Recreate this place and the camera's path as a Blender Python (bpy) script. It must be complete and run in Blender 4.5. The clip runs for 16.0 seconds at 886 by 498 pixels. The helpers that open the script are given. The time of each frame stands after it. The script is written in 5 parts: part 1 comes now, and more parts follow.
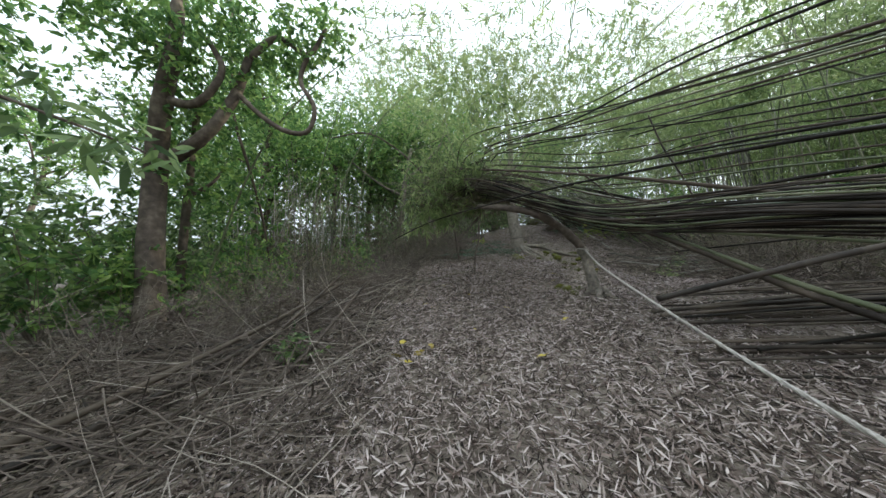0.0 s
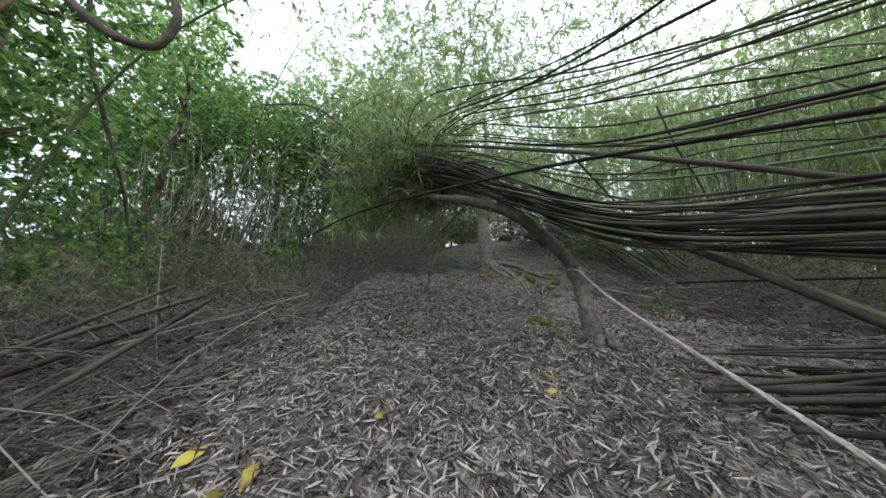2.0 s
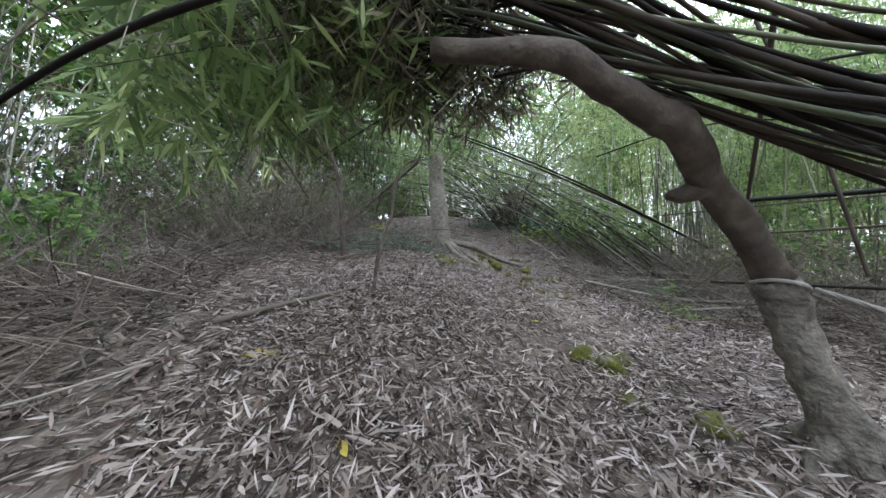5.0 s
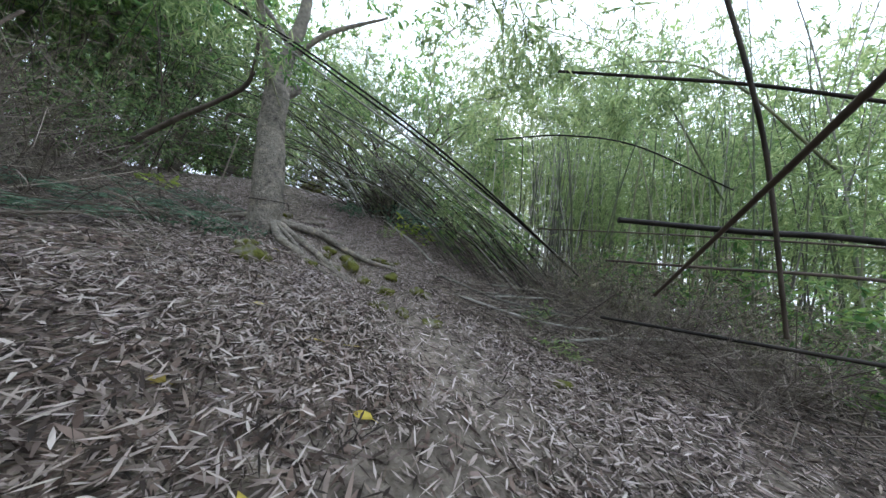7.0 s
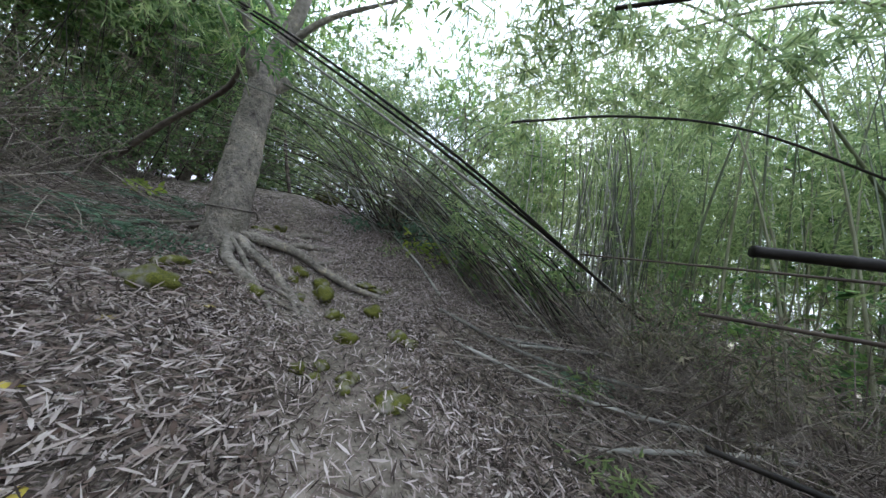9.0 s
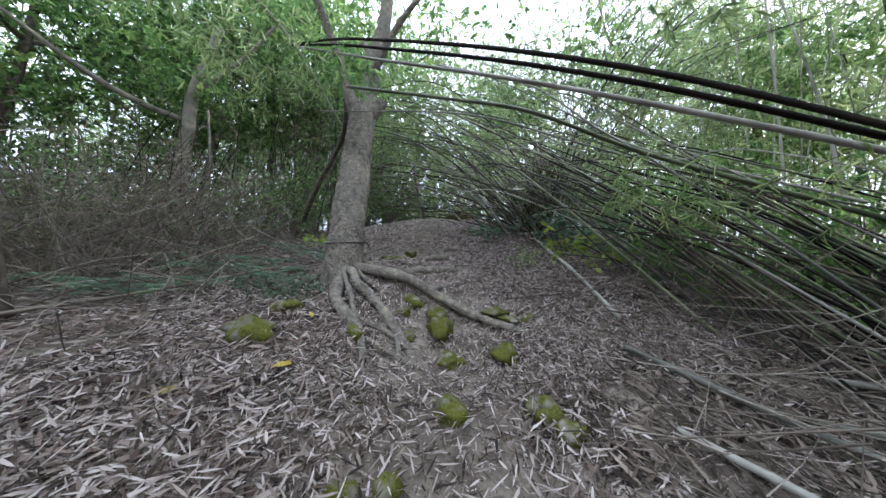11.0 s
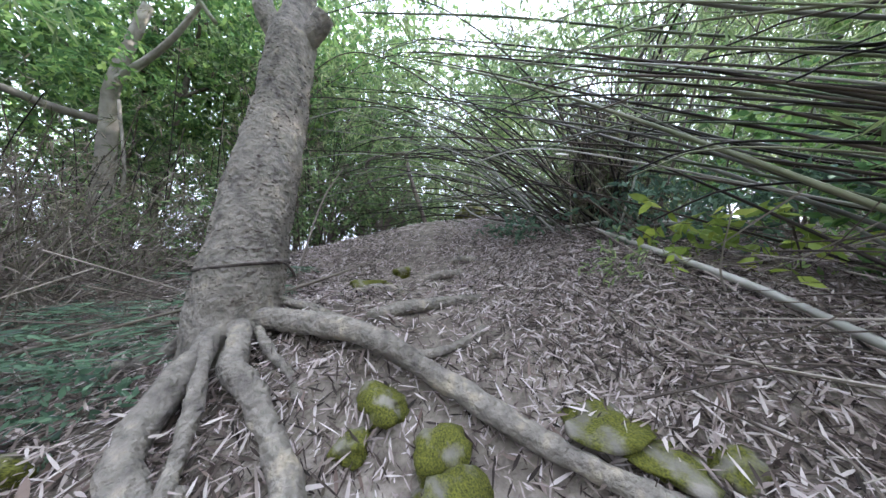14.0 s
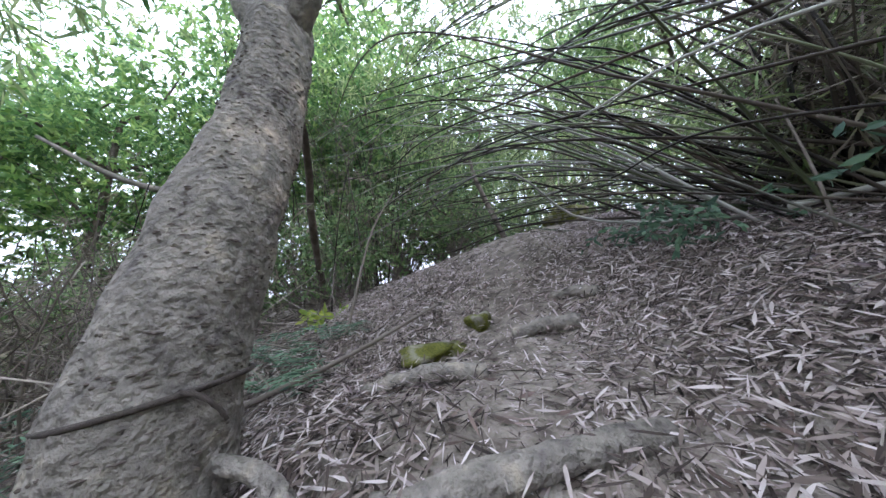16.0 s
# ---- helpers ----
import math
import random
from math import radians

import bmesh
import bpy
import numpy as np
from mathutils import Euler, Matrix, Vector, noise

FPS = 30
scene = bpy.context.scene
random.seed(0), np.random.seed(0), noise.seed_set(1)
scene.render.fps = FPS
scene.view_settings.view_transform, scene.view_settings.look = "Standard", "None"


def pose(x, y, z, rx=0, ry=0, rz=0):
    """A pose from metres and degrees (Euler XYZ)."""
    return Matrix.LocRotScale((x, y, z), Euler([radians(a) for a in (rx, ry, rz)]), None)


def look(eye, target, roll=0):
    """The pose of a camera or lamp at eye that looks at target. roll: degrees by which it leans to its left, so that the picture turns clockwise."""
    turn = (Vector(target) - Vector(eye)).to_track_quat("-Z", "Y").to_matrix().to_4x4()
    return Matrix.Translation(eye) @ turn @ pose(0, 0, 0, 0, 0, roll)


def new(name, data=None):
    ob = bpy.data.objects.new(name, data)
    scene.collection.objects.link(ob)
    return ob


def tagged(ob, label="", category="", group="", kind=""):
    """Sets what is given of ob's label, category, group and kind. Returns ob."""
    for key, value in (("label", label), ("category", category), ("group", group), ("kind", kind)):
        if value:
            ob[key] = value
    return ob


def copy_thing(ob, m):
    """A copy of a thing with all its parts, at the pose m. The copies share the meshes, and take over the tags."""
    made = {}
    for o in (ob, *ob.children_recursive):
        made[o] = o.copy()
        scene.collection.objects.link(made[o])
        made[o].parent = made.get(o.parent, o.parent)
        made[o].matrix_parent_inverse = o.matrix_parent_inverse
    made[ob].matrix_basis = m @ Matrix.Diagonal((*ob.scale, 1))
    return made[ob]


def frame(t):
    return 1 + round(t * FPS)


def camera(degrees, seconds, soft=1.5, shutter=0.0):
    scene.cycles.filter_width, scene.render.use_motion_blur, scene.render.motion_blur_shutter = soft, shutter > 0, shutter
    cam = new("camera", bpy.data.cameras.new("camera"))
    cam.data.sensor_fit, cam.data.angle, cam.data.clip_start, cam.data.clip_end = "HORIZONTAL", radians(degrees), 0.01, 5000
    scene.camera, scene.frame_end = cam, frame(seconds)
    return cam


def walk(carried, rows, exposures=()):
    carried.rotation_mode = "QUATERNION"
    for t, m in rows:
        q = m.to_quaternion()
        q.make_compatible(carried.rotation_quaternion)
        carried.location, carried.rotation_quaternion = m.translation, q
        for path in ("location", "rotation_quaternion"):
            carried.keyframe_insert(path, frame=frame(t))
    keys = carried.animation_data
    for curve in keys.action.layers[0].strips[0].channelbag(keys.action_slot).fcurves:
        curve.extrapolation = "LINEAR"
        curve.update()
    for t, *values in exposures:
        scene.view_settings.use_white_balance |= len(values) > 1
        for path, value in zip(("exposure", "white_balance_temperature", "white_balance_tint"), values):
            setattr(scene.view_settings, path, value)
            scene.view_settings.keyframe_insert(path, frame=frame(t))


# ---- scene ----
cam = camera(118.1, 16.0)
PATH = [
    (0, (-0.078, 0.097, 1.605), (-0.022, 2.092, 1.745), -1.1),
    (0.5, (0.063, 0.556, 1.615), (0.237, 2.545, 1.721), -0.7),
    (1, (0.266, 0.839, 1.615), (0.565, 2.806, 1.815), 0.9),
    (1.5, (0.413, 1.192, 1.647), (0.65, 3.158, 1.929), 0.6),
    (2, (0.495, 1.646, 1.661), (0.746, 3.614, 1.908), 2.9),
    (2.5, (0.655, 2.011, 1.652), (0.945, 3.985, 1.788), 2.9),
    (3, (0.735, 2.376, 1.66), (0.85, 4.37, 1.774), -0.3),
    (3.2, (0.706, 2.564, 1.654), (0.82, 4.557, 1.776), -0.0),
    (5.3, (0.367, 4.107, 1.874), (1.362, 5.836, 2.01), 5.4),
    (5.5, (0.51, 4.272, 1.89), (1.617, 5.926, 2.078), 6.0),
    (6, (0.811, 4.588, 1.894), (2.076, 6.129, 2.058), 7.7),
    (6.5, (1.165, 4.929, 1.942), (2.591, 6.326, 2.059), 10.2),
    (7, (1.713, 5.068, 2.05), (3.216, 6.378, 2.209), 9.8),
    (7.5, (2.119, 5.3, 2.092), (3.582, 6.65, 2.277), 10.0),
    (8, (2.29, 5.462, 2.249), (3.799, 6.758, 2.455), 13.4),
    (8.5, (2.51, 5.411, 2.263), (4.028, 6.687, 2.517), 15.2),
    (9, (2.905, 5.467, 2.391), (4.161, 7.008, 2.604), 13.1),
    (9.5, (3.144, 5.651, 2.424), (4.008, 7.451, 2.548), 9.2),
    (10, (3.385, 5.903, 2.488), (4.0, 7.803, 2.581), 8.3),
    (10.2, (3.479, 5.974, 2.501), (4.003, 7.901, 2.6), 7.6),
    (12.3, (3.813, 7.191, 2.429), (3.694, 9.174, 2.665), -0.9),
    (12.5, (3.787, 7.292, 2.435), (3.647, 9.268, 2.71), -1.9),
    (13, (3.724, 7.646, 2.458), (3.678, 9.633, 2.684), -1.0),
    (13.5, (3.791, 7.826, 2.506), (3.96, 9.81, 2.688), 1.0),
    (14, (3.946, 8.089, 2.588), (4.08, 10.075, 2.778), 0.2),
    (14.5, (3.948, 8.267, 2.565), (3.876, 10.259, 2.729), -0.4),
    (15, (3.94, 8.623, 2.698), (3.775, 10.611, 2.834), 0.6),
    (15.5, (4.014, 8.865, 2.738), (3.772, 10.841, 2.937), -1.9),
    (16, (3.995, 9.083, 2.847), (3.513, 10.996, 3.174), -5.7),
]
SIZE = 1.2  # the plan below is drawn in units of 1.2 metres
walk(cam, [(t, look(Vector(eye) * SIZE, Vector(target) * SIZE, roll)) for t, eye, target, roll in PATH],
     exposures=[(0.0, 0.45, 6350, 5), (3.0, 0.75, 6200, 8), (5.5, 1.3, 5950, 11), (8.0, 0.8, 5850, 10), (10.0, 1.0, 5850, 12), (13.0, 1.45, 5850, 14), (15.4, 1.85, 5700, 19), (16.0, 1.55, 5750, 18)])

# ---- light ----
SUN = Vector((0.809, 0.337, 0.481)).normalized()
world = bpy.data.worlds.new("world")
scene.world = world
world.use_nodes = True
wn = world.node_tree.nodes
sky = wn.new("ShaderNodeTexSky")
sky.sky_type, sky.sun_disc = "NISHITA", False
sky.sun_elevation, sky.sun_rotation = math.asin(SUN.z), math.atan2(SUN.x, SUN.y)
sky.air_density, sky.dust_density, sky.ozone_density = 1.0, 1.0, 1.0
haze = wn.new("ShaderNodeMix")  # thin bright cloud before the blue
haze.data_type, haze.blend_type = "RGBA", "MIX"
haze.inputs[0].default_value = 0.86
haze.inputs[7].default_value = (10.5, 11.2, 12.4, 1)
world.node_tree.links.new(sky.outputs[0], haze.inputs[6])
way, height, veil, lit = wn.new("ShaderNodeTexCoord"), wn.new("ShaderNodeSeparateXYZ"), wn.new("ShaderNodeMapRange"), wn.new("ShaderNodeVectorMath")
lit.operation = "SCALE"  # an overcast sky is about three times as bright overhead as at the horizon
veil.inputs[3].default_value, veil.inputs[4].default_value = 0.5, 1.8
world.node_tree.links.new(way.outputs["Generated"], height.inputs[0])
world.node_tree.links.new(height.outputs[2], veil.inputs[0])
world.node_tree.links.new(haze.outputs[2], lit.inputs[0])
world.node_tree.links.new(veil.outputs[0], lit.inputs["Scale"])
world.node_tree.links.new(lit.outputs[0], wn["Background"].inputs[0])
wn["Background"].inputs[1].default_value = 0.12
sun = new("sun", bpy.data.lights.new("sun", "SUN"))
sun.data.energy, sun.data.angle, sun.data.color = 5.0, radians(0.6), (1.0, 0.9, 0.75)
sun.matrix_world = look((20, 12, 14), Vector((20, 12, 14)) - SUN)

# ---- helpers of this place ----
rng = np.random.default_rng(7)
MOUNDS = [(2.4, 4.3, 1.0, -0.112), (2.3, 7.0, 1.6, -0.124), (2.43, 4.2, 0.35, 0.17), (2.9, 9.5, 1.0, -0.063), (4.3, 7.0, 1.1, -0.111),
          (5.6, 9.3, 1.2, 0.08), (4.0, 9.0, 0.7, -0.43), (4.0, 10.8, 0.9, -0.408), (5.2, 6.5, 1.4, -0.32), (4.2, 13.3, 1.8, 0.49),
          (1.2, 10.5, 1.6, -0.076), (6.8, 8.2, 1.4, -0.227), (8.0, 12.0, 2.5, 0.513), (0.3, 1.2, 1.3, -0.106), (-5.0, 9.0, 3.0, -0.586),
          (4.9, 10.1, 0.7, 0.086), (2.6, 5.6, 0.8, -0.112), (3.6, 9.7, 0.6, 0.412), (0.9, 4.7, 0.45, -0.07)]
TRAIL = np.array([(-0.1, -1.0), (0.3, 0.8), (0.75, 2.2), (0.75, 3.2), (1.2, 4.6), (2.3, 5.5), (3.3, 6.0), (3.9, 7.0), (4.0, 8.2), (4.1, 9.2), (4.0, 10.3), (4.0, 11.5), (4.3, 12.6), (4.4, 14.5)])


def trail_distance(x, y):
    """Metres from the middle of the trodden trail."""
    best = np.full(np.shape(x), 99.0)
    for (ax, ay), (bx, by) in zip(TRAIL[:-1], TRAIL[1:]):
        dx, dy = bx - ax, by - ay
        u = np.clip(((x - ax) * dx + (y - ay) * dy) / (dx * dx + dy * dy), 0, 1)
        best = np.minimum(best, np.hypot(x - ax - u * dx, y - ay - u * dy))
    return best


def ground(x, y):
    """The height of the slope."""
    x, y = np.asarray(x, float), np.asarray(y, float)
    xs = 13 * np.tanh(x / 13)
    ys = np.where(y > 13, 13 + 4 * np.tanh((y - 13) / 4), np.where(y < 0, 5 * np.tanh(y / 5), y))
    z = 0.2 + 0.0595 * xs + 0.1938 * ys
    for a, b, s, h in MOUNDS:
        z = z + h * np.exp(-((x - a) ** 2 + (y - b) ** 2) / (2 * s * s))
    z = z + 0.018 * np.sin(3.1 * x + 1.3 * np.sin(2.3 * y)) * np.sin(2.7 * y + 1.1 * np.sin(1.9 * x)) + 0.010 * np.sin(9 * x + 2 * np.sin(5 * y)) * np.sin(8 * y + 1.4)
    return z


def gz(x, y, up=0.0):
    return (x, y, float(ground(x, y)) + up)


def raw_mesh(name, verts, tris, material, smooth=False):
    me = bpy.data.meshes.new(name)
    verts, tris = np.asarray(verts, np.float32), np.asarray(tris, np.int32)
    me.vertices.add(len(verts))
    me.vertices.foreach_set("co", verts.ravel())
    me.loops.add(tris.size)
    me.loops.foreach_set("vertex_index", tris.ravel())
    me.polygons.add(len(tris))
    me.polygons.foreach_set("loop_start", np.arange(0, tris.size, 3, dtype=np.int32))
    me.polygons.foreach_set("use_smooth", np.full(len(tris), smooth))
    me.update(calc_edges=True)
    me.materials.append(material)
    return me


def thing(name, label, category, group="", kind=""):
    return tagged(new(name), label, category, group, kind)


def part(name, mesh, parent, label=""):
    ob = new(name, mesh)
    ob.parent = parent
    return tagged(ob, label)


def join(pieces):
    vs, fs, n = [], [], 0
    for v, f in pieces:
        vs.append(v), fs.append(np.asarray(f) + n)
        n += len(v)
    return np.concatenate(vs), np.concatenate(fs)


def curve(points, n):
    """A smooth line through the points."""
    p = np.array(points, float)
    p = np.vstack((2 * p[0] - p[1], p, 2 * p[-1] - p[-2]))
    out = []
    for t in np.linspace(0, len(p) - 3 - 1e-6, n):
        i, u = int(t), t - int(t)
        a, b, c, d = p[i:i + 4]
        out.append(0.5 * (2 * b + (c - a) * u + (2 * a - 5 * b + 4 * c - d) * u * u + (3 * b - a - 3 * c + d) * u ** 3))
    return np.array(out)


def tube(line, radii, sides=8, rough=0.0, cap=True, lump=0.0, lump_scale=6.0):
    line = np.asarray(line, float)
    n = len(line)
    radii = np.broadcast_to(np.asarray(radii, float), (n,))
    along = np.gradient(line, axis=0)
    along /= np.linalg.norm(along, axis=1)[:, None] + 1e-9
    side = np.cross(along, (0.31, 0.17, 0.94) if abs(along[0][2]) < 0.9 else (0.95, 0.2, 0.1))
    side /= np.linalg.norm(side, axis=1)[:, None] + 1e-9
    over = np.cross(side, along)
    a = np.linspace(0, 2 * math.pi, sides, endpoint=False)
    wob = 1 + rough * rng.uniform(-1, 1, (n, sides)) if rough else np.ones((n, sides))
    v = line[:, None] + radii[:, None, None] * wob[..., None] * (side[:, None] * np.cos(a)[None, :, None] + over[:, None] * np.sin(a)[None, :, None])
    if lump:
        out = v - line[:, None]
        amount = np.array([noise.noise(Vector(p) * lump_scale) + 0.5 * noise.noise(Vector(p) * lump_scale * 2.7) for p in v.reshape(-1, 3)]).reshape(n, sides, 1)
        v = v + out * lump * amount
    v = v.reshape(-1, 3)
    i = np.arange(n - 1)[:, None] * sides + np.arange(sides)[None]
    j = np.arange(n - 1)[:, None] * sides + (np.arange(sides)[None] + 1) % sides
    f = np.concatenate((np.stack((i, j, j + sides), -1).reshape(-1, 3), np.stack((i, j + sides, i + sides), -1).reshape(-1, 3)))
    if cap:
        v = np.vstack((v, line[0], line[-1]))
        k = np.arange(sides)
        e = (n - 1) * sides
        f = np.concatenate((f, np.stack((np.full(sides, len(v) - 2), (k + 1) % sides, k), -1), np.stack((np.full(sides, len(v) - 1), e + k, e + (k + 1) % sides), -1)))
    return v, f


def culm(points, r0, r1, gap=0.3, sides=8):
    """A bamboo stem with swollen joints."""
    line = curve(points, 60)
    run = np.concatenate(([0], np.cumsum(np.linalg.norm(np.diff(line, axis=0), axis=1))))
    total = run[-1]
    marks, bulge, s = [], [], 0.0
    while s < total:
        for off, k in ((0.0, 1.0), (0.012, 1.16), (0.024, 1.0)):
            marks.append(min(s + off, total)), bulge.append(k)
        marks.append(min(s + gap * 0.5, total)), bulge.append(0.97)
        s += gap * rng.uniform(0.85, 1.15)
    marks.append(total), bulge.append(1.0)
    marks = np.array(marks)
    line = np.stack([np.interp(marks, run, line[:, k]) for k in range(3)], -1)
    return tube(line, (r0 + (r1 - r0) * marks / total) * np.array(bulge), sides)


def unit(v):
    return v / (np.linalg.norm(v, axis=-1, keepdims=True) + 1e-9)


def leaves(base, way, length, width, sag=0.15, flat=None):
    """Pointed leaf blades. flat: a normal to which the blades keep, else they turn at random."""
    n = len(base)
    way = unit(way)
    ref = rng.normal(size=(n, 3)) if flat is None else flat + 0.35 * rng.normal(size=(n, 3))
    side = unit(np.cross(way, ref))
    nor = np.cross(side, way)
    length, width = np.broadcast_to(length, (n,))[:, None], np.broadcast_to(width, (n,))[:, None]
    bend = sag * rng.uniform(-0.4, 1.0, (n, 1)) * length
    twist = rng.uniform(-0.5, 0.5, (n, 1))
    s2 = unit(side + twist * nor)
    v = np.stack((base,
                  base + 0.32 * length * way - 0.5 * width * side - 0.15 * bend * nor, base + 0.32 * length * way + 0.5 * width * side - 0.15 * bend * nor,
                  base + 0.70 * length * way - 0.36 * width * s2 - 0.5 * bend * nor, base + 0.70 * length * way + 0.36 * width * s2 - 0.5 * bend * nor,
                  base + length * way - bend * nor), 1).reshape(-1, 3)
    o = (np.arange(n) * 6)[:, None, None]
    f = (np.array(((0, 2, 1), (1, 2, 4), (1, 4, 3), (3, 4, 5)))[None] + o).reshape(-1, 3)
    return v, f


def blades(base, way, length, width, sag=0.2):
    """Leaves of two faces, for foliage that stays far off."""
    n = len(base)
    way = unit(way)
    side = unit(np.cross(way, rng.normal(size=(n, 3))))
    nor = np.cross(side, way)
    length, width = length[:, None], width[:, None]
    mid = base + 0.42 * length * way
    v = np.stack((base, mid - 0.5 * width * side, base + length * way - sag * length * nor, mid + 0.5 * width * side), 1).reshape(-1, 3)
    o = (np.arange(n) * 4)[:, None, None]
    return v, (np.array(((0, 3, 1), (1, 3, 2)))[None] + o).reshape(-1, 3)


def sprays(centres, per, length, width, droop=0.5, reach=0.25, sag=0.2, far=False):
    """Leaves in fans along short twigs that start at the centres."""
    n = len(centres)
    main = unit(rng.normal(size=(n, 3)) * (1, 1, 0.6) + (0, 0, -droop))
    c = np.repeat(centres, per, 0)
    m = np.repeat(main, per, 0)
    base = c + m * rng.uniform(0, reach, (n * per, 1))
    way = m * 0.8 + rng.normal(size=(n * per, 3)) * 0.55 + (0, 0, -0.35 * droop)
    make = blades if far else leaves
    return make(base, way, rng.uniform(*length, n * per), rng.uniform(*width, n * per), sag)


def keep_clear(p, r=0.7, head=2.3):
    """Points that do not hang into the walkway."""
    return p[~((trail_distance(p[:, 0], p[:, 1]) < r) & (p[:, 2] - ground(p[:, 0], p[:, 1]) < head))]


def blob(centre, radii, n, hollow=0.35):
    d = unit(rng.normal(size=(n, 3)))
    r = rng.uniform(hollow ** 3, 1, (n, 1)) ** (1 / 3)
    r = r * (1 + 0.25 * np.sin(5 * d[:, :1] + centre[0] * 3) * np.sin(4 * d[:, 1:2] + centre[1]) + 0.15 * np.sin(9 * d[:, 2:3]))
    return np.array(centre) + d * r * np.array(radii)


# ---- materials ----
def material(name, colours, rough=0.7, scale=6.0, island=0.0, bump=0.2, bump_scale=40.0, see_through=0.0, stretch=(1, 1, 1), patch=1.2, obj=0.0, spec=0.3, deep=0.02):
    """A ramp of colours driven by grain, larger patches and, for loose pieces, by chance."""
    m = bpy.data.materials.new(name)
    m.use_nodes = True
    nt, link = m.node_tree, m.node_tree.links.new
    node = nt.nodes.new
    bsdf = nt.nodes["Principled BSDF"]
    geo, tex = node("ShaderNodeNewGeometry"), node("ShaderNodeTexCoord")
    mapping = node("ShaderNodeMapping")
    mapping.inputs["Scale"].default_value = stretch
    link(geo.outputs["Position"] if obj == 0 else tex.outputs["Object"], mapping.inputs[0])
    fine, large = node("ShaderNodeTexNoise"), node("ShaderNodeTexNoise")
    fine.inputs["Scale"].default_value, fine.inputs["Detail"].default_value = scale, 6
    large.inputs["Scale"].default_value, large.inputs["Detail"].default_value = patch, 3
    link(mapping.outputs[0], fine.inputs["Vector"]), link(mapping.outputs[0], large.inputs["Vector"])

    def math_node(kind, a, b):
        n = node("ShaderNodeMath")
        n.operation = kind
        for k, val in enumerate((a, b)):
            if isinstance(val, (int, float)):
                n.inputs[k].default_value = val
            else:
                link(val, n.inputs[k])
        return n.outputs[0]
    f = math_node("ADD", math_node("MULTIPLY", fine.outputs[0], 0.6), math_node("MULTIPLY", large.outputs[0], 0.4))
    if island:
        f = math_node("ADD", math_node("MULTIPLY", f, 1 - island), math_node("MULTIPLY", geo.outputs["Random Per Island"], island))
    if obj:
        info = node("ShaderNodeObjectInfo")
        f = math_node("ADD", f, math_node("MULTIPLY", math_node("SUBTRACT", info.outputs["Random"], 0.5), obj))
    ramp = node("ShaderNodeValToRGB")
    e = ramp.color_ramp.elements
    lo, hi = (0.12, 0.88) if island else (0.3, 0.7)
    e[0].position, e[1].position = lo, hi
    e[0].color, e[1].color = (*colours[0], 1), (*colours[-1], 1)
    for k, c in enumerate(colours[1:-1]):
        e.new(lo + (hi - lo) * (k + 1) / (len(colours) - 1)).color = (*c, 1)
    link(f, ramp.inputs[0])
    link(ramp.outputs[0], bsdf.inputs["Base Color"])
    bsdf.inputs["Roughness"].default_value = rough
    bsdf.inputs["Specular IOR Level"].default_value = spec
    if bump:
        grain, bm = node("ShaderNodeTexNoise"), node("ShaderNodeBump")
        grain.inputs["Scale"].default_value, grain.inputs["Detail"].default_value = bump_scale, 5
        link(mapping.outputs[0], grain.inputs["Vector"])
        bm.inputs["Strength"].default_value, bm.inputs["Distance"].default_value = bump, deep
        link(grain.outputs[0], bm.inputs["Height"]), link(bm.outputs[0], bsdf.inputs["Normal"])
    if see_through:
        tr, mix = node("ShaderNodeBsdfTranslucent"), node("ShaderNodeMixShader")
        mix.inputs[0].default_value = see_through
        passed = node("ShaderNodeVectorMath")  # passed light scaled up, blue most, to put backlight and haze into leaf colour
        passed.operation = "MULTIPLY"
        passed.inputs[1].default_value = (1.6, 1.4, 2.3)
        link(ramp.outputs[0], passed.inputs[0])
        link(passed.outputs[0], tr.inputs[0]), link(bsdf.outputs[0], mix.inputs[1]), link(tr.outputs[0], mix.inputs[2])
        link(mix.outputs[0], nt.nodes["Material Output"].inputs[0])
    return m


EARTH = material("earth", [(0.05, 0.04, 0.031), (0.165, 0.138, 0.112), (0.33, 0.285, 0.24)], 0.95, 7, bump=1.0, bump_scale=22, patch=1.1, deep=0.045)
LITTER = material("dry bamboo leaves", [(0.015, 0.01, 0.007), (0.055, 0.039, 0.03), (0.17, 0.133, 0.109), (0.33, 0.275, 0.24), (0.52, 0.46, 0.415)], 0.75, 3, island=0.75, bump=0, see_through=0.12)
DARK_LITTER = material("dark rotting leaves", [(0.015, 0.012, 0.009), (0.05, 0.038, 0.028), (0.11, 0.085, 0.064), (0.25, 0.2, 0.165)], 0.85, 3, island=0.75, bump=0)
BROWN_LITTER = material("brown leaves", [(0.03, 0.02, 0.015), (0.1, 0.066, 0.05), (0.21, 0.155, 0.125), (0.38, 0.32, 0.28)], 0.75, 3, island=0.75, bump=0, see_through=0.12)
TWIG = material("dead twigs", [(0.04, 0.03, 0.024), (0.12, 0.097, 0.078), (0.34, 0.3, 0.255)], 0.85, 8, island=0.7, bump=0)
BARK = material("smooth grey bark", [(0.06, 0.052, 0.044), (0.16, 0.14, 0.118), (0.235, 0.208, 0.172), (0.37, 0.31, 0.225)], 0.85, 14, deep=0.05, bump=1.0, bump_scale=30, patch=2.5)
BARK_DARK = material("dark bark", [(0.045, 0.035, 0.03), (0.1, 0.08, 0.065), (0.2, 0.165, 0.13)], 0.9, 9, bump=0.6, bump_scale=35, patch=2)
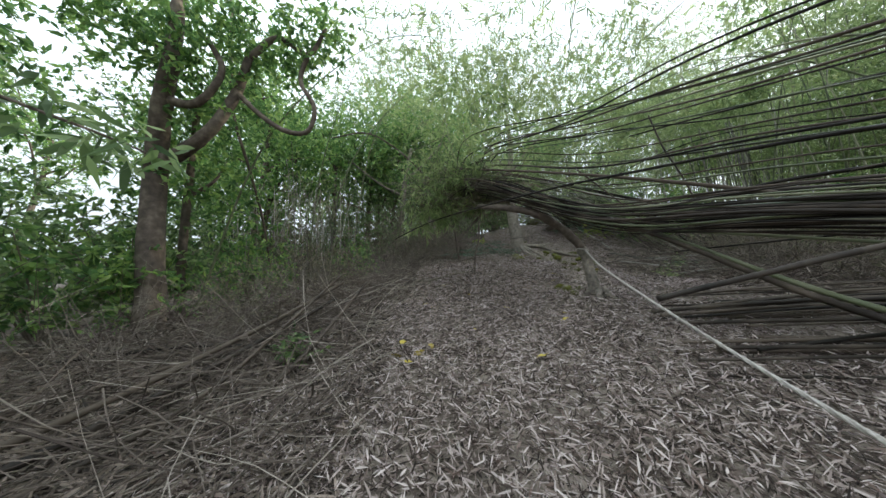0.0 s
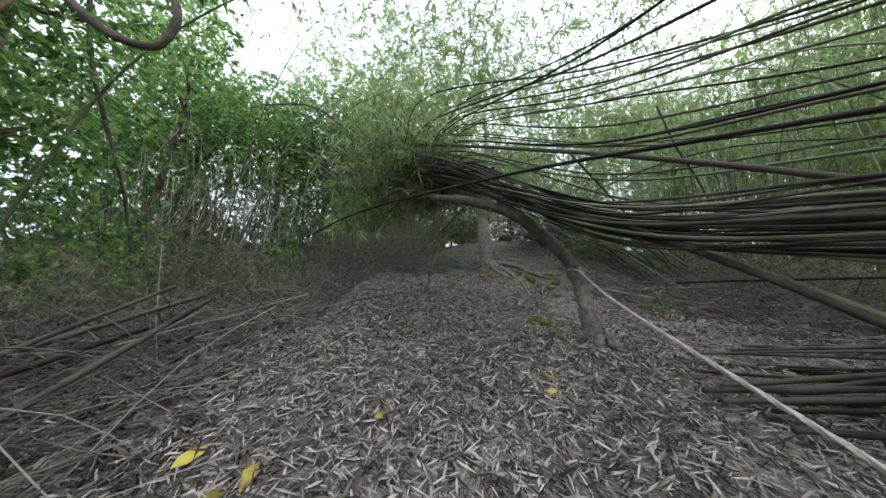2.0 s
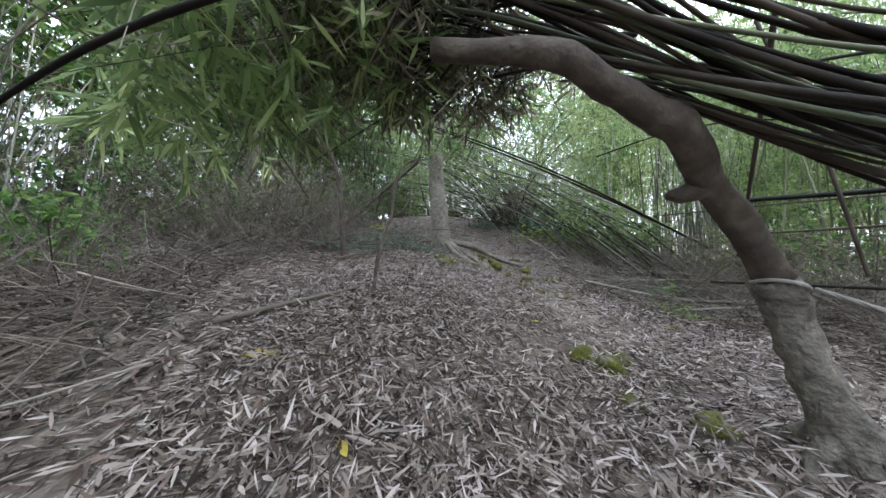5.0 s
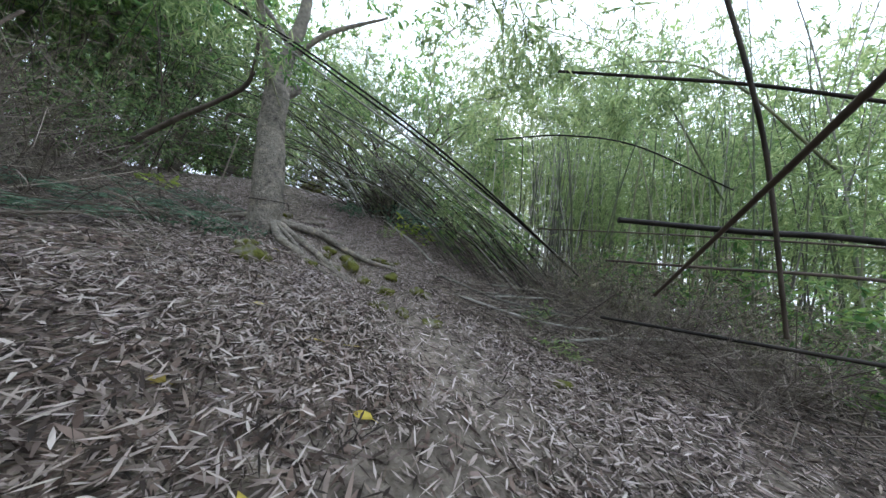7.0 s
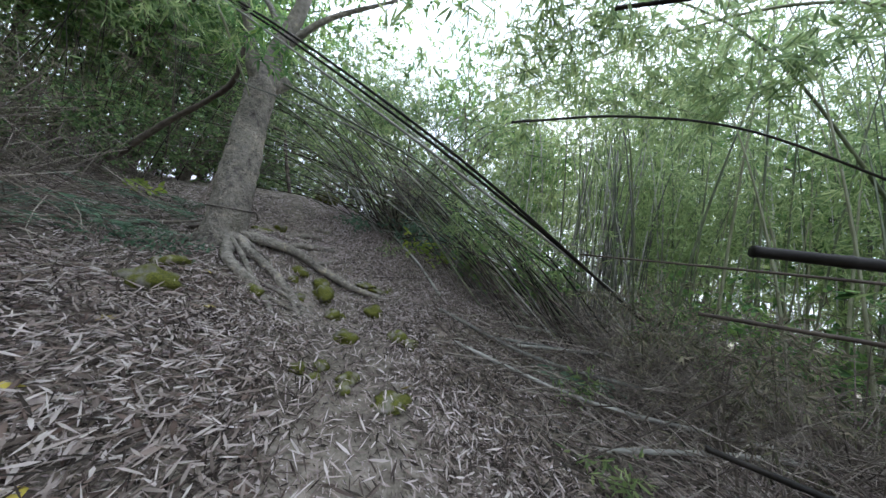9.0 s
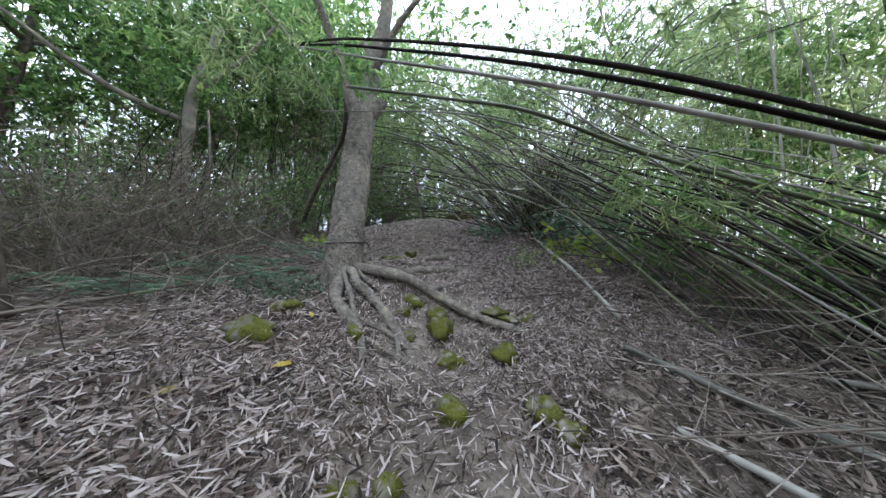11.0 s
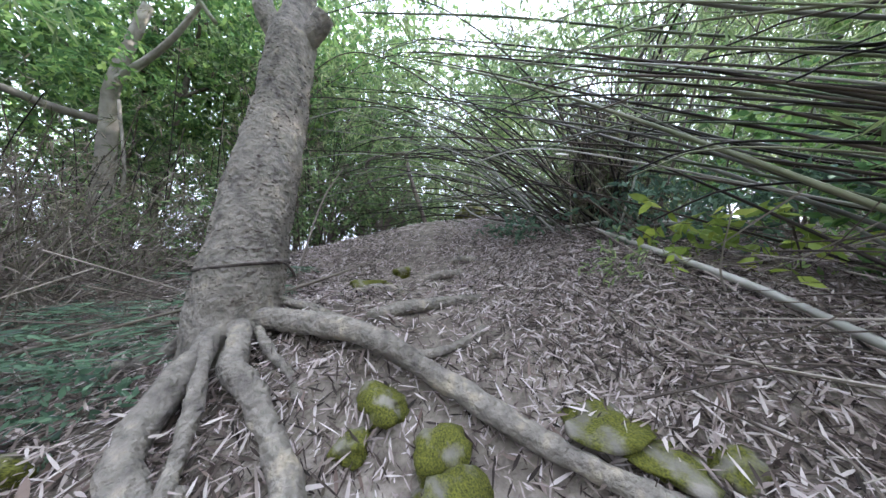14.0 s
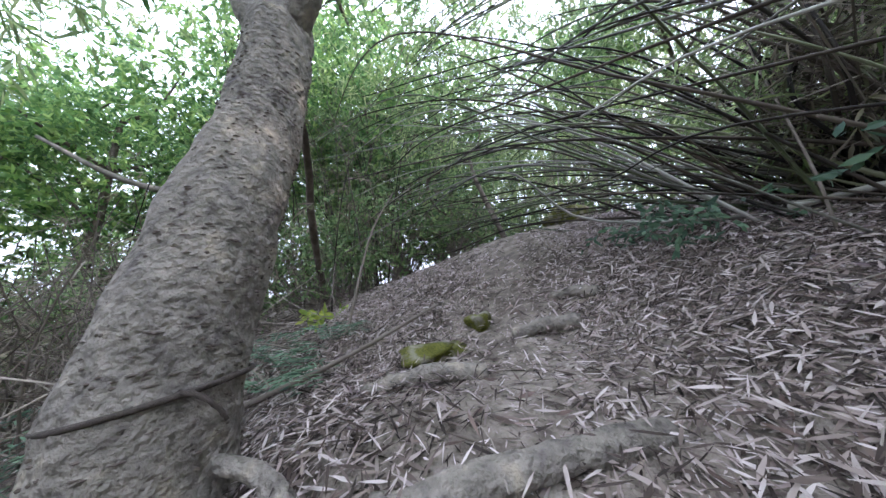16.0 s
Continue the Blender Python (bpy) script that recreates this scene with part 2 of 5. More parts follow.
BARK_PALE = material("pale bark", [(0.11, 0.1, 0.08), (0.2, 0.18, 0.15), (0.28, 0.26, 0.22)], 0.85, 8, bump=0.5, bump_scale=40, patch=2, obj=0.2)
SCAR = material("bare wood under the bark", [(0.38, 0.27, 0.17), (0.52, 0.39, 0.25), (0.6, 0.47, 0.32)], 0.7, 20, bump=0.3, bump_scale=60)
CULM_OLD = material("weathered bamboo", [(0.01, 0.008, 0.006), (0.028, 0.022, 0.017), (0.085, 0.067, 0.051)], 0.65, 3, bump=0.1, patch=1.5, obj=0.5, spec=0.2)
CULM_GREEN = material("green bamboo", [(0.05, 0.065, 0.03), (0.105, 0.12, 0.06), (0.2, 0.2, 0.12)], 0.45, 3, bump=0.08, patch=1.3, obj=0.45, spec=0.45)
# grey stems; the pale tones also carry distance haze on the far ones
CULM_GREY = material("grey bamboo", [(0.07, 0.067, 0.055), (0.18, 0.172, 0.145), (0.36, 0.345, 0.3)], 0.55, 3, bump=0.1, patch=1.3, obj=0.6, spec=0.4)
ROPE = material("pale rope", [(0.25, 0.23, 0.2), (0.36, 0.335, 0.3), (0.45, 0.425, 0.385)], 0.9, 60, bump=0.5, bump_scale=200)
DARK_ROPE = material("dark cord", [(0.03, 0.025, 0.02), (0.07, 0.055, 0.045)], 0.9, 60, bump=0.5, bump_scale=200)
# bamboo leaf tones lightened to include backlight and haze
LEAF_BAMBOO = material("bamboo leaves", [(0.07, 0.115, 0.035), (0.14, 0.215, 0.062), (0.22, 0.31, 0.09), (0.33, 0.41, 0.13)], 0.5, 2, island=0.65, bump=0, see_through=0.68, spec=0.35)
LEAF_DRYBAMBOO = material("withered bamboo leaves", [(0.04, 0.045, 0.02), (0.085, 0.09, 0.04), (0.16, 0.15, 0.08), (0.25, 0.22, 0.14)], 0.6, 2, island=0.65, bump=0, see_through=0.35)
LEAF_TREE = material("broad green leaves", [(0.035, 0.085, 0.022), (0.085, 0.18, 0.042), (0.16, 0.285, 0.06), (0.29, 0.42, 0.09)], 0.45, 1.5, island=0.6, bump=0, see_through=0.58, spec=0.4)
LEAF_DARK = material("dark green leaves", [(0.032, 0.06, 0.022), (0.08, 0.14, 0.042), (0.15, 0.235, 0.07), (0.25, 0.34, 0.11)], 0.5, 1.5, island=0.6, bump=0, see_through=0.4, spec=0.35)
LEAF_YELLOW = material("yellow green leaves", [(0.12, 0.2, 0.03), (0.24, 0.33, 0.05), (0.36, 0.42, 0.06)], 0.5, 4, island=0.6, bump=0, see_through=0.4)
LEAF_BLUE = material("bluish green leaves", [(0.035, 0.07, 0.04), (0.085, 0.155, 0.08), (0.16, 0.25, 0.14)], 0.5, 4, island=0.6, bump=0, see_through=0.3)
FALLEN_YELLOW = material("fallen yellow leaf", [(0.22, 0.16, 0.03), (0.42, 0.33, 0.05), (0.5, 0.4, 0.07)], 0.6, 18, bump=0.1, obj=0.4)
GRASS = material("grass", [(0.05, 0.12, 0.02), (0.1, 0.22, 0.035), (0.17, 0.32, 0.06)], 0.6, 2, island=0.6, bump=0, see_through=0.35)


def mossy_stone_material():
    m = material("mossy stone", [(0.11, 0.1, 0.08), (0.2, 0.18, 0.15), (0.28, 0.25, 0.21)], 0.9, 14, bump=0.8, bump_scale=30, obj=0.25)
    nt, link = m.node_tree, m.node_tree.links.new
    node = nt.nodes.new
    bsdf = nt.nodes["Principled BSDF"]
    stone = bsdf.inputs["Base Color"].links[0].from_socket
    tex, noise_a, noise_b = node("ShaderNodeTexCoord"), node("ShaderNodeTexNoise"), node("ShaderNodeTexNoise")
    noise_a.inputs["Scale"].default_value, noise_b.inputs["Scale"].default_value = 9, 150
    noise_a.inputs["Detail"].default_value = 5
    link(tex.outputs["Object"], noise_a.inputs["Vector"]), link(tex.outputs["Object"], noise_b.inputs["Vector"])
    cover = node("ShaderNodeMapRange")
    cover.inputs[1].default_value, cover.inputs[2].default_value = 0.36, 0.5
    link(noise_a.outputs[0], cover.inputs[0])
    green = node("ShaderNodeValToRGB")
    e = green.color_ramp.elements
    e[0].position, e[0].color, e[1].position, e[1].color = 0.3, (0.03, 0.032, 0.006, 1), 0.72, (0.13, 0.132, 0.016, 1)
    link(noise_b.outputs[0], green.inputs[0])
    mix = node("ShaderNodeMix")
    mix.data_type = "RGBA"
    link(cover.outputs[0], mix.inputs[0]), link(stone, mix.inputs[6]), link(green.outputs[0], mix.inputs[7])
    link(mix.outputs[2], bsdf.inputs["Base Color"])
    return m


STONE = mossy_stone_material()

# ---- the ground ----
def terrain():
    def axis(a, b, step, lo, hi):
        inner = np.arange(a, b + step / 2, step)
        left, right, s = [], [], step
        x = a
        while x > lo:
            s *= 1.22
            x -= s
            left.append(x)
        s, x = step, b
        while x < hi:
            s *= 1.22
            x += s
            right.append(x)
        return np.concatenate((left[::-1], inner, right))
    xs, ys = axis(-3.5, 8.0, 0.07, -500, 500), axis(-1.0, 14.5, 0.07, -500, 500)
    gx, gy = np.meshgrid(xs, ys)
    v = np.stack((gx, gy, ground(gx, gy)), -1).reshape(-1, 3)
    w = len(xs)
    i = (np.arange(len(ys) - 1)[:, None] * w + np.arange(w - 1)[None]).ravel()
    f = np.concatenate((np.stack((i, i + 1, i + w + 1), -1), np.stack((i, i + w + 1, i + w), -1)))
    tagged(new("ground", raw_mesh("ground", v, f, EARTH, True)), "greyish brown earth slope under leaf litter", "ground", kind="structure")


terrain()


def litter(name, label, mat, n, box, length, width, bare=0.0, lift=0.03, tilt=0.28):
    x, y = rng.uniform(box[0], box[1], n), rng.uniform(box[2], box[3], n)
    d = trail_distance(x, y)
    patchy = 0.5 + 0.5 * np.sin(1.7 * x + 2.1 * np.sin(1.1 * y)) * np.sin(1.9 * y + 1.3 * x)
    worn = np.clip((d - 0.2) / 0.5, 0, 1) * 0.8 + 0.2 * patchy
    late = (y > 5.4) & (d < 0.7)
    ok = rng.uniform(size=n) > np.where(late, bare * (1 - 0.8 * worn), bare * 0.25 * (1 - patchy))
    if mat is LITTER:  # the brush beside the lower trail lies on dark rot
        ok &= (x > -0.85 - 0.35 * np.clip(4 - y, 0, 3) + 0.2 * np.sin(2.3 * y)) | (y > 7.5) | (rng.uniform(size=n) < 0.22)
    x, y = x[ok], y[ok]
    n = len(x)
    a = rng.uniform(0, 2 * math.pi, n)
    L = length[0] + (length[1] - length[0]) * rng.beta(1.4, 2.6, n)
    e = 0.05
    slope = np.stack(((ground(x + e, y) - ground(x - e, y)) / (2 * e), (ground(x, y + e) - ground(x, y - e)) / (2 * e)), -1)
    way = np.stack((np.cos(a), np.sin(a), slope[:, 0] * np.cos(a) + slope[:, 1] * np.sin(a) + rng.normal(0, tilt * 0.6, n)), -1)
    base = np.stack((x, y, ground(x, y) + rng.uniform(0.004, lift, n)), -1) - 0.5 * L[:, None] * unit(way) * (1, 1, 0.6)
    flat = np.stack((-slope[:, 0], -slope[:, 1], np.ones(n)), -1)
    v, f = leaves(base, way, L, rng.uniform(*width, n) * 0.8, 0.3, flat)
    gv = ground(v[:, 0], v[:, 1]) + 0.003
    v[:, 2] = np.maximum(v[:, 2], gv)
    tagged(new(name, raw_mesh(name, v, f, mat)), label, "leaf litter", kind="stuff")


litter("leaf_litter", "pale grey dry bamboo leaves strewn over the slope", LITTER, 80000, (-3.5, 7.5, -1.2, 12.5), (0.06, 0.16), (0.007, 0.018), bare=0.95, lift=0.05, tilt=0.4)
litter("leaf_scraps", "small broken grey leaf scraps and stalks", LITTER, 60000, (-2.5, 6.8, 0.5, 12.5), (0.025, 0.08), (0.003, 0.01), bare=0.75, lift=0.03, tilt=0.3)
litter("leaf_litter", "pale dry leaf scraps around the bank", LITTER, 20000, (-9, 12, 6, 17), (0.08, 0.18), (0.01, 0.02), bare=0.5)
litter("brown_leaf_litter", "curled brown leaves among the litter", BROWN_LITTER, 20000, (-3.5, 7.5, -1, 12), (0.06, 0.14), (0.01, 0.022), bare=0.9, lift=0.04)
litter("brown_leaf_litter", "heap of brown leaves on the bank", BROWN_LITTER, 5000, (-0.5, 3.3, 5.0, 9.0), (0.08, 0.18), (0.014, 0.034), bare=0.5, lift=0.05)

litter("dark_leaf_litter", "dark rotting leaves under the brush", DARK_LITTER, 34000, (-6.0, -0.6, 0.8, 9.5), (0.07, 0.2), (0.01, 0.03), bare=0.3, lift=0.08, tilt=0.5)
litter("dark_leaf_litter", "dark rotting leaves in the hollow", DARK_LITTER, 15000, (4.7, 9.0, 2.5, 8.2), (0.07, 0.2), (0.01, 0.03), bare=0.3, lift=0.08, tilt=0.5)

# rotting underlayer; its dark colour also stands in for shade between the pale leaves
litter("dark_leaf_litter", "dark rotting leaf layer that also darkens the gaps between pale leaves as shade", DARK_LITTER, 60000, (-3.0, 6.8, 0.2, 12.0), (0.04, 0.13), (0.008, 0.018), bare=0.9, lift=0.02, tilt=0.2)
litter("leaf_scraps", "crumbled leaf bits trodden into the trail", LITTER, 16000, (2.4, 5.0, 6.0, 11.8), (0.015, 0.06), (0.004, 0.01), bare=0.0, lift=0.012, tilt=0.15)
litter("leaf_litter", "matted small grey leaves on the upper bank", LITTER, 30000, (4.1, 6.8, 8.2, 12.6), (0.03, 0.11), (0.006, 0.014), bare=0.6, lift=0.05, tilt=0.45)
litter("leaf_litter", "thick layer of grey bamboo leaves by the large tree", LITTER, 34000, (1.8, 6.8, 8.0, 12.6), (0.04, 0.15), (0.005, 0.016), bare=0.95, lift=0.085, tilt=0.55)
litter("leaf_litter", "thick layer of grey bamboo leaves on the mound", LITTER, 34000, (-0.2, 5.0, 4.6, 8.2), (0.05, 0.17), (0.006, 0.02), bare=0.8, lift=0.085, tilt=0.55)
litter("leaf_litter", "thick layer of grey bamboo leaves on the lower trail", LITTER, 26000, (-1.6, 3.4, 1.2, 4.8), (0.05, 0.16), (0.006, 0.018), bare=0.5, lift=0.085, tilt=0.55)


def twig_heap(name, label, n, box, length, radius, height, mat=TWIG, rise=0.25, clear=0.75):
    pieces = []
    while n:
        x, y = rng.uniform(box[0], box[1]), rng.uniform(box[2], box[3])
        n -= 1
        if trail_distance(np.array(x), np.array(y)) < clear:
            continue
        L, a = rng.uniform(*length), rng.uniform(0, 2 * math.pi)
        z0 = rng.uniform(0.0, height) ** 1.5
        up = rng.normal(0, rise)
        d = np.array((math.cos(a), math.sin(a), up))
        b = np.array(gz(x, y, z0 + 0.01))
        bow = rng.normal(0, 0.07, 3) * L
        line = np.array([b - d * L / 2, b + bow, b + d * L / 2 + rng.normal(0, 0.05, 3) * L])
        if trail_distance(line[:, 0], line[:, 1]).min() < clear - 0.2:
            continue
        line[:, 2] = np.maximum(line[:, 2], ground(line[:, 0], line[:, 1]) + 0.004)
        r = rng.uniform(*radius)
        pieces.append(tube(curve(line, 5), np.linspace(r, r * 0.4, 5), 4, cap=False))
    v, f = join(pieces)
    tagged(new(name, raw_mesh(name, v, f, mat)), label, "twigs", kind="stuff")


twig_heap("brushwood", "tangled grey dead twigs and stalks beside the trail", 1500, (-5.5, -0.6, 1.2, 9.0), (0.3, 1.3), (0.002, 0.006), 0.55, rise=0.5)
twig_heap("brushwood", "heap of grey brushwood in the hollow", 1900, (4.9, 9.5, 2.5, 9.5), (0.3, 1.3), (0.002, 0.006), 0.6, rise=0.45)
twig_heap("brushwood", "dry stalks and brush under the trees", 1100, (-4.5, 2.2, 8.2, 14.0), (0.3, 1.4), (0.002, 0.006), 0.5, rise=0.5)
twig_heap("brushwood", "dense dark brush heaped beside the lower trail", 1500, (-4.2, -0.9, 1.6, 7.2), (0.25, 0.9), (0.003, 0.008), 0.45, mat=BARK_DARK, rise=0.4)
twig_heap("twigs", "thin dead twigs lying on the litter", 700, (-2.5, 7, 0, 12.5), (0.12, 0.5), (0.0015, 0.004), 0.03, rise=0.05, clear=0.1)


# ---- stones ----
def stone(x, y, size, squash=0.8, sink=0.3, label="grey stone covered in yellow-green moss"):
    bm = bmesh.new()
    bmesh.ops.create_icosphere(bm, subdivisions=3, radius=1)
    seed = Vector((x * 3.1, y * 2.7, size))
    for v in bm.verts:
        n = noise.noise(v.co * 1.1 + seed) * 0.6 - abs(noise.noise(v.co * 1.9 + seed)) * 0.45 + noise.noise(v.co * 4 + seed) * 0.14 + noise.noise(v.co * 9 + seed) * 0.07 + 0.12
        v.co = v.co * (1 + n)
        v.co = Vector((v.co.x * size * 1.15, v.co.y * size * 0.95, v.co.z * size * squash))
    for f in bm.faces:
        f.smooth = True
    me = bpy.data.meshes.new("stone")
    bm.to_mesh(me)
    bm.free()
    me.materials.append(STONE)
    ob = tagged(new("stone", me), label, "stone", "mossy stones on the slope")
    ob.matrix_basis = pose(*gz(x, y, size * squash * (0.6 - sink)), 0, 0, (x * 700) % 360)


for x, y, s in ((4.03, 8.97, 0.13), (4.0, 9.12, 0.1), (3.78, 9.25, 0.09), (3.69, 9.13, 0.06), (3.75, 8.88, 0.06), (2.6, 8.98, 0.1), (2.57, 8.55, 0.14), (4.02, 7.97, 0.1),
                (4.6, 7.93, 0.09), (4.66, 7.78, 0.07), (3.53, 7.52, 0.06), (3.7, 7.56, 0.06), (3.61, 7.42, 0.05), (3.87, 7.42, 0.07), (3.79, 7.31, 0.06),
                (4.55, 8.5, 0.07), (4.1, 8.62, 0.09), (4.52, 8.55, 0.1), (3.29, 8.74, 0.08), (2.43, 5.44, 0.11), (2.47, 5.22, 0.11), (2.75, 5.32, 0.08),
                (2.15, 4.88, 0.07), (4.87, 8.87, 0.06), (3.7, 11.2, 0.1), (4.36, 5.72, 0.08), (2.25, 4.55, 0.08)):
    stone(x, y, s)
stone(4.14, 7.16, 0.13, 0.35, 0.35, "flat brown stone with moss at its rim")
stone(4.62, 9.12, 0.14, 0.3, 0.35, "flat moss-covered stone in the bank")
stone(4.72, 8.98, 0.11, 0.3, 0.35, "flat moss-covered stone in the bank")
stone(4.8, 13.2, 0.26, 0.8, 0.2, "brown clod of earth on the crest")
stone(3.4, 10.85, 0.2, 0.35, 0.35, "brown earth lump beside the trail")


# ---- the large tree ----
def big_tree():
    tree = thing("tree", "large smooth grey-barked tree with spreading surface roots", "tree")
    foot = np.array((2.92, 9.62, 2.0))
    line = curve([foot, (2.91, 9.66, 2.3), (2.90, 9.71, 2.65), (2.87, 9.88, 3.2), (2.84, 10.08, 3.8), (2.83, 10.2, 4.45), (2.87, 10.28, 5.2), (2.98, 10.33, 6.2), (2.9, 10.5, 8.0)], 80)
    h = line[:, 2]
    r = np.interp(h, (2.0, 2.2, 2.45, 2.65, 3.2, 4.0, 4.5, 4.8, 6.2, 8.0), (0.25, 0.238, 0.215, 0.207, 0.203, 0.183, 0.178, 0.125, 0.09, 0.03))
    part("trunk", raw_mesh("trunk", *tube(line, r, 40, 0.015, lump=0.09, lump_scale=7.0), BARK, True), tree)
    for pts, r0, r1, nm in (
            ([(2.92, 9.88, 4.4), (2.76, 9.82, 4.65), (2.68, 9.8, 4.9), (2.5, 9.7, 5.3), (2.0, 9.3, 6.3), (1.4, 9.0, 7.0)], 0.1, 0.03, "limb"),
            ([(2.96, 9.88, 4.4), (3.12, 9.86, 4.6), (3.19, 9.85, 4.72)], 0.085, 0.08, "branch_stub"),
            ([(2.97, 9.95, 5.1), (3.4, 9.6, 5.8), (4.2, 9.2, 6.6)], 0.06, 0.02, "limb"),
            ([(2.97, 10, 5.4), (2.6, 10.8, 6.3), (2.2, 11.8, 7.0)], 0.06, 0.02, "limb")):
        ln = curve(pts, 16) + (-0.1, 0.32, 0.0)
        part(nm, raw_mesh(nm, *tube(ln, np.linspace(r0, r1, 16), 12, 0.04), BARK, True), tree)
    # surface roots, following the slope
    roots = (
        ([(2.98, 9.6, 0.12), (3.25, 9.56, 0.09), (3.66, 9.45, 0.10), (3.98, 9.33, 0.09), (4.24, 9.17, 0.09), (4.45, 9.01, 0.07), (4.65, 8.86, 0.04), (4.83, 8.74, -0.01)], 0.10, 0.042),
        ([(2.95, 9.6, 0.14), (3.09, 9.42, 0.12), (3.15, 9.3, 0.09), (3.31, 9.19, 0.07), (3.49, 9.04, 0.06), (3.59, 8.92, 0.05), (3.71, 8.78, 0.02), (3.82, 8.6, -0.03)], 0.085, 0.05),
        ([(2.93, 9.56, 0.14), (2.97, 9.38, 0.12), (3.0, 9.14, 0.08), (3.08, 8.97, 0.07), (3.22, 8.88, 0.02), (3.3, 8.8, -0.04)], 0.09, 0.065),
        ([(3.0, 9.35, 0.16), (3.12, 9.16, 0.1), (3.21, 8.98, 0.06), (3.27, 8.82, 0.04), (3.3, 8.62, 0.0)], 0.045, 0.03),
        ([(3.02, 9.68, 0.2), (3.27, 9.74, 0.06), (3.64, 9.54, 0.05), (3.89, 9.45, 0.04), (4.1, 9.52, 0.03), (4.3, 9.66, 0.0)], 0.042, 0.03),
        ([(2.7, 9.0, -0.01), (2.9, 8.9, 0.03), (3.1, 8.87, 0.03), (3.3, 8.9, 0.0)], 0.025, 0.018),
        ([(3.2, 8.95, 0.0), (3.42, 8.88, 0.03), (3.57, 8.84, 0.03), (3.7, 8.8, 0.0)], 0.035, 0.03),
        ([(3.12, 9.5, 0.1), (3.25, 9.4, 0.06), (3.36, 9.33, 0.04), (3.44, 9.26, -0.01)], 0.035, 0.025),
        ([(2.8, 9.62, 0.12), (2.62, 9.6, 0.05), (2.35, 9.5, 0.02), (2.1, 9.55, -0.02)], 0.08, 0.03),
        ([(3.24, 8.97, 0.03), (3.34, 8.75, 0.035), (3.40, 8.51, 0.035), (3.44, 8.31, -0.01)], 0.045, 0.03),
        ([(3.64, 8.80, 0.03), (3.68, 8.61, 0.035), (3.71, 8.40, -0.01)], 0.03, 0.02),
        ([(3.39, 8.71, 0.03), (3.56, 8.63, 0.035), (3.71, 8.56, 0.035), (3.79, 8.50, -0.01)], 0.03, 0.022),
        ([(2.85, 9.8, 0.1), (2.7, 10.0, 0.1), (2.5, 10.3, 0.0)], 0.08, 0.04))
    for pts, r0, r1 in roots:
        ln = curve([gz(a, b, c) for a, b, c in pts], 48)
        rr = np.linspace(r0 * 0.66, r1 * 0.74, 48) * (1 + 0.1 * np.sin(np.linspace(0, 17, 48) + pts[1][0] * 9))
        part("root", raw_mesh("root", *tube(ln, rr, 14, 0.03, lump=0.28, lump_scale=17), BARK, True), tree)
    # the small dark nicks in the bark
    pieces = []
    for _ in range(1100):
        i = rng.integers(14, 48)
        a = rng.uniform(0, 2 * math.pi)
        c = line[i] + (line[i + 1] - line[i]) * rng.uniform()
        out = np.array((math.cos(a), math.sin(a), 0))
        tangent = np.array((-out[1], out[0], 0))
        w = rng.uniform(0.004, 0.016)
        m = c + out * (r[i] * 1.0 + 0.004)
        pieces.append(tube(np.array((m - tangent * w, m + out * 0.003, m + tangent * w)), (0.001, rng.uniform(0.003, 0.006), 0.001), 5))
    tagged(part("bark_texture", raw_mesh("bark_texture", *join(pieces), BARK_DARK), tree), kind="stuff")
    cl = np.concatenate([blob(c, s, n) for c, s, n in (((1.6, 9.2, 7.0), (1.6, 1.5, 1.0), 110), ((4.2, 9.6, 7.0), (1.6, 1.5, 1.0), 60), ((2.4, 11.6, 7.2), (1.8, 1.6, 1.1), 110), ((3, 10.3, 8.2), (1.8, 1.8, 0.9), 60))])
    part("crown", raw_mesh("crown", *sprays(cl, 9, (0.09, 0.16), (0.035, 0.06), 0.6, 0.3), LEAF_TREE), tree)
    ferny = blob((2.72, 9.5, 4.75), (0.35, 0.3, 0.3), 26)
    part("leaf_shoot", raw_mesh("leaf_shoot", *sprays(ferny, 9, (0.09, 0.16), (0.02, 0.035), 0.5, 0.2), LEAF_TREE), tree)
    # cord round the trunk
    cord = thing("cord", "thin dark cord tied round the trunk of the large tree", "cord")
    a = np.linspace(0, 2 * math.pi, 40)
    ring = np.stack((2.903 + 0.224 * np.cos(a), 9.708 + 0.224 * np.sin(a), 2.63 + 0.03 * np.cos(a - 0.4)), -1)
    part("loop", raw_mesh("loop", *tube(ring, 0.0085, 6, 0.1), DARK_ROPE, True), cord)
    tail = curve([(3.12, 9.62, 2.66), (3.16, 9.63, 2.65), (3.19, 9.66, 2.61), (3.2, 9.68, 2.57)], 14)
    part("knot", raw_mesh("knot", *tube(tail, 0.007, 6, 0.3), DARK_ROPE, True), cord)


big_tree()


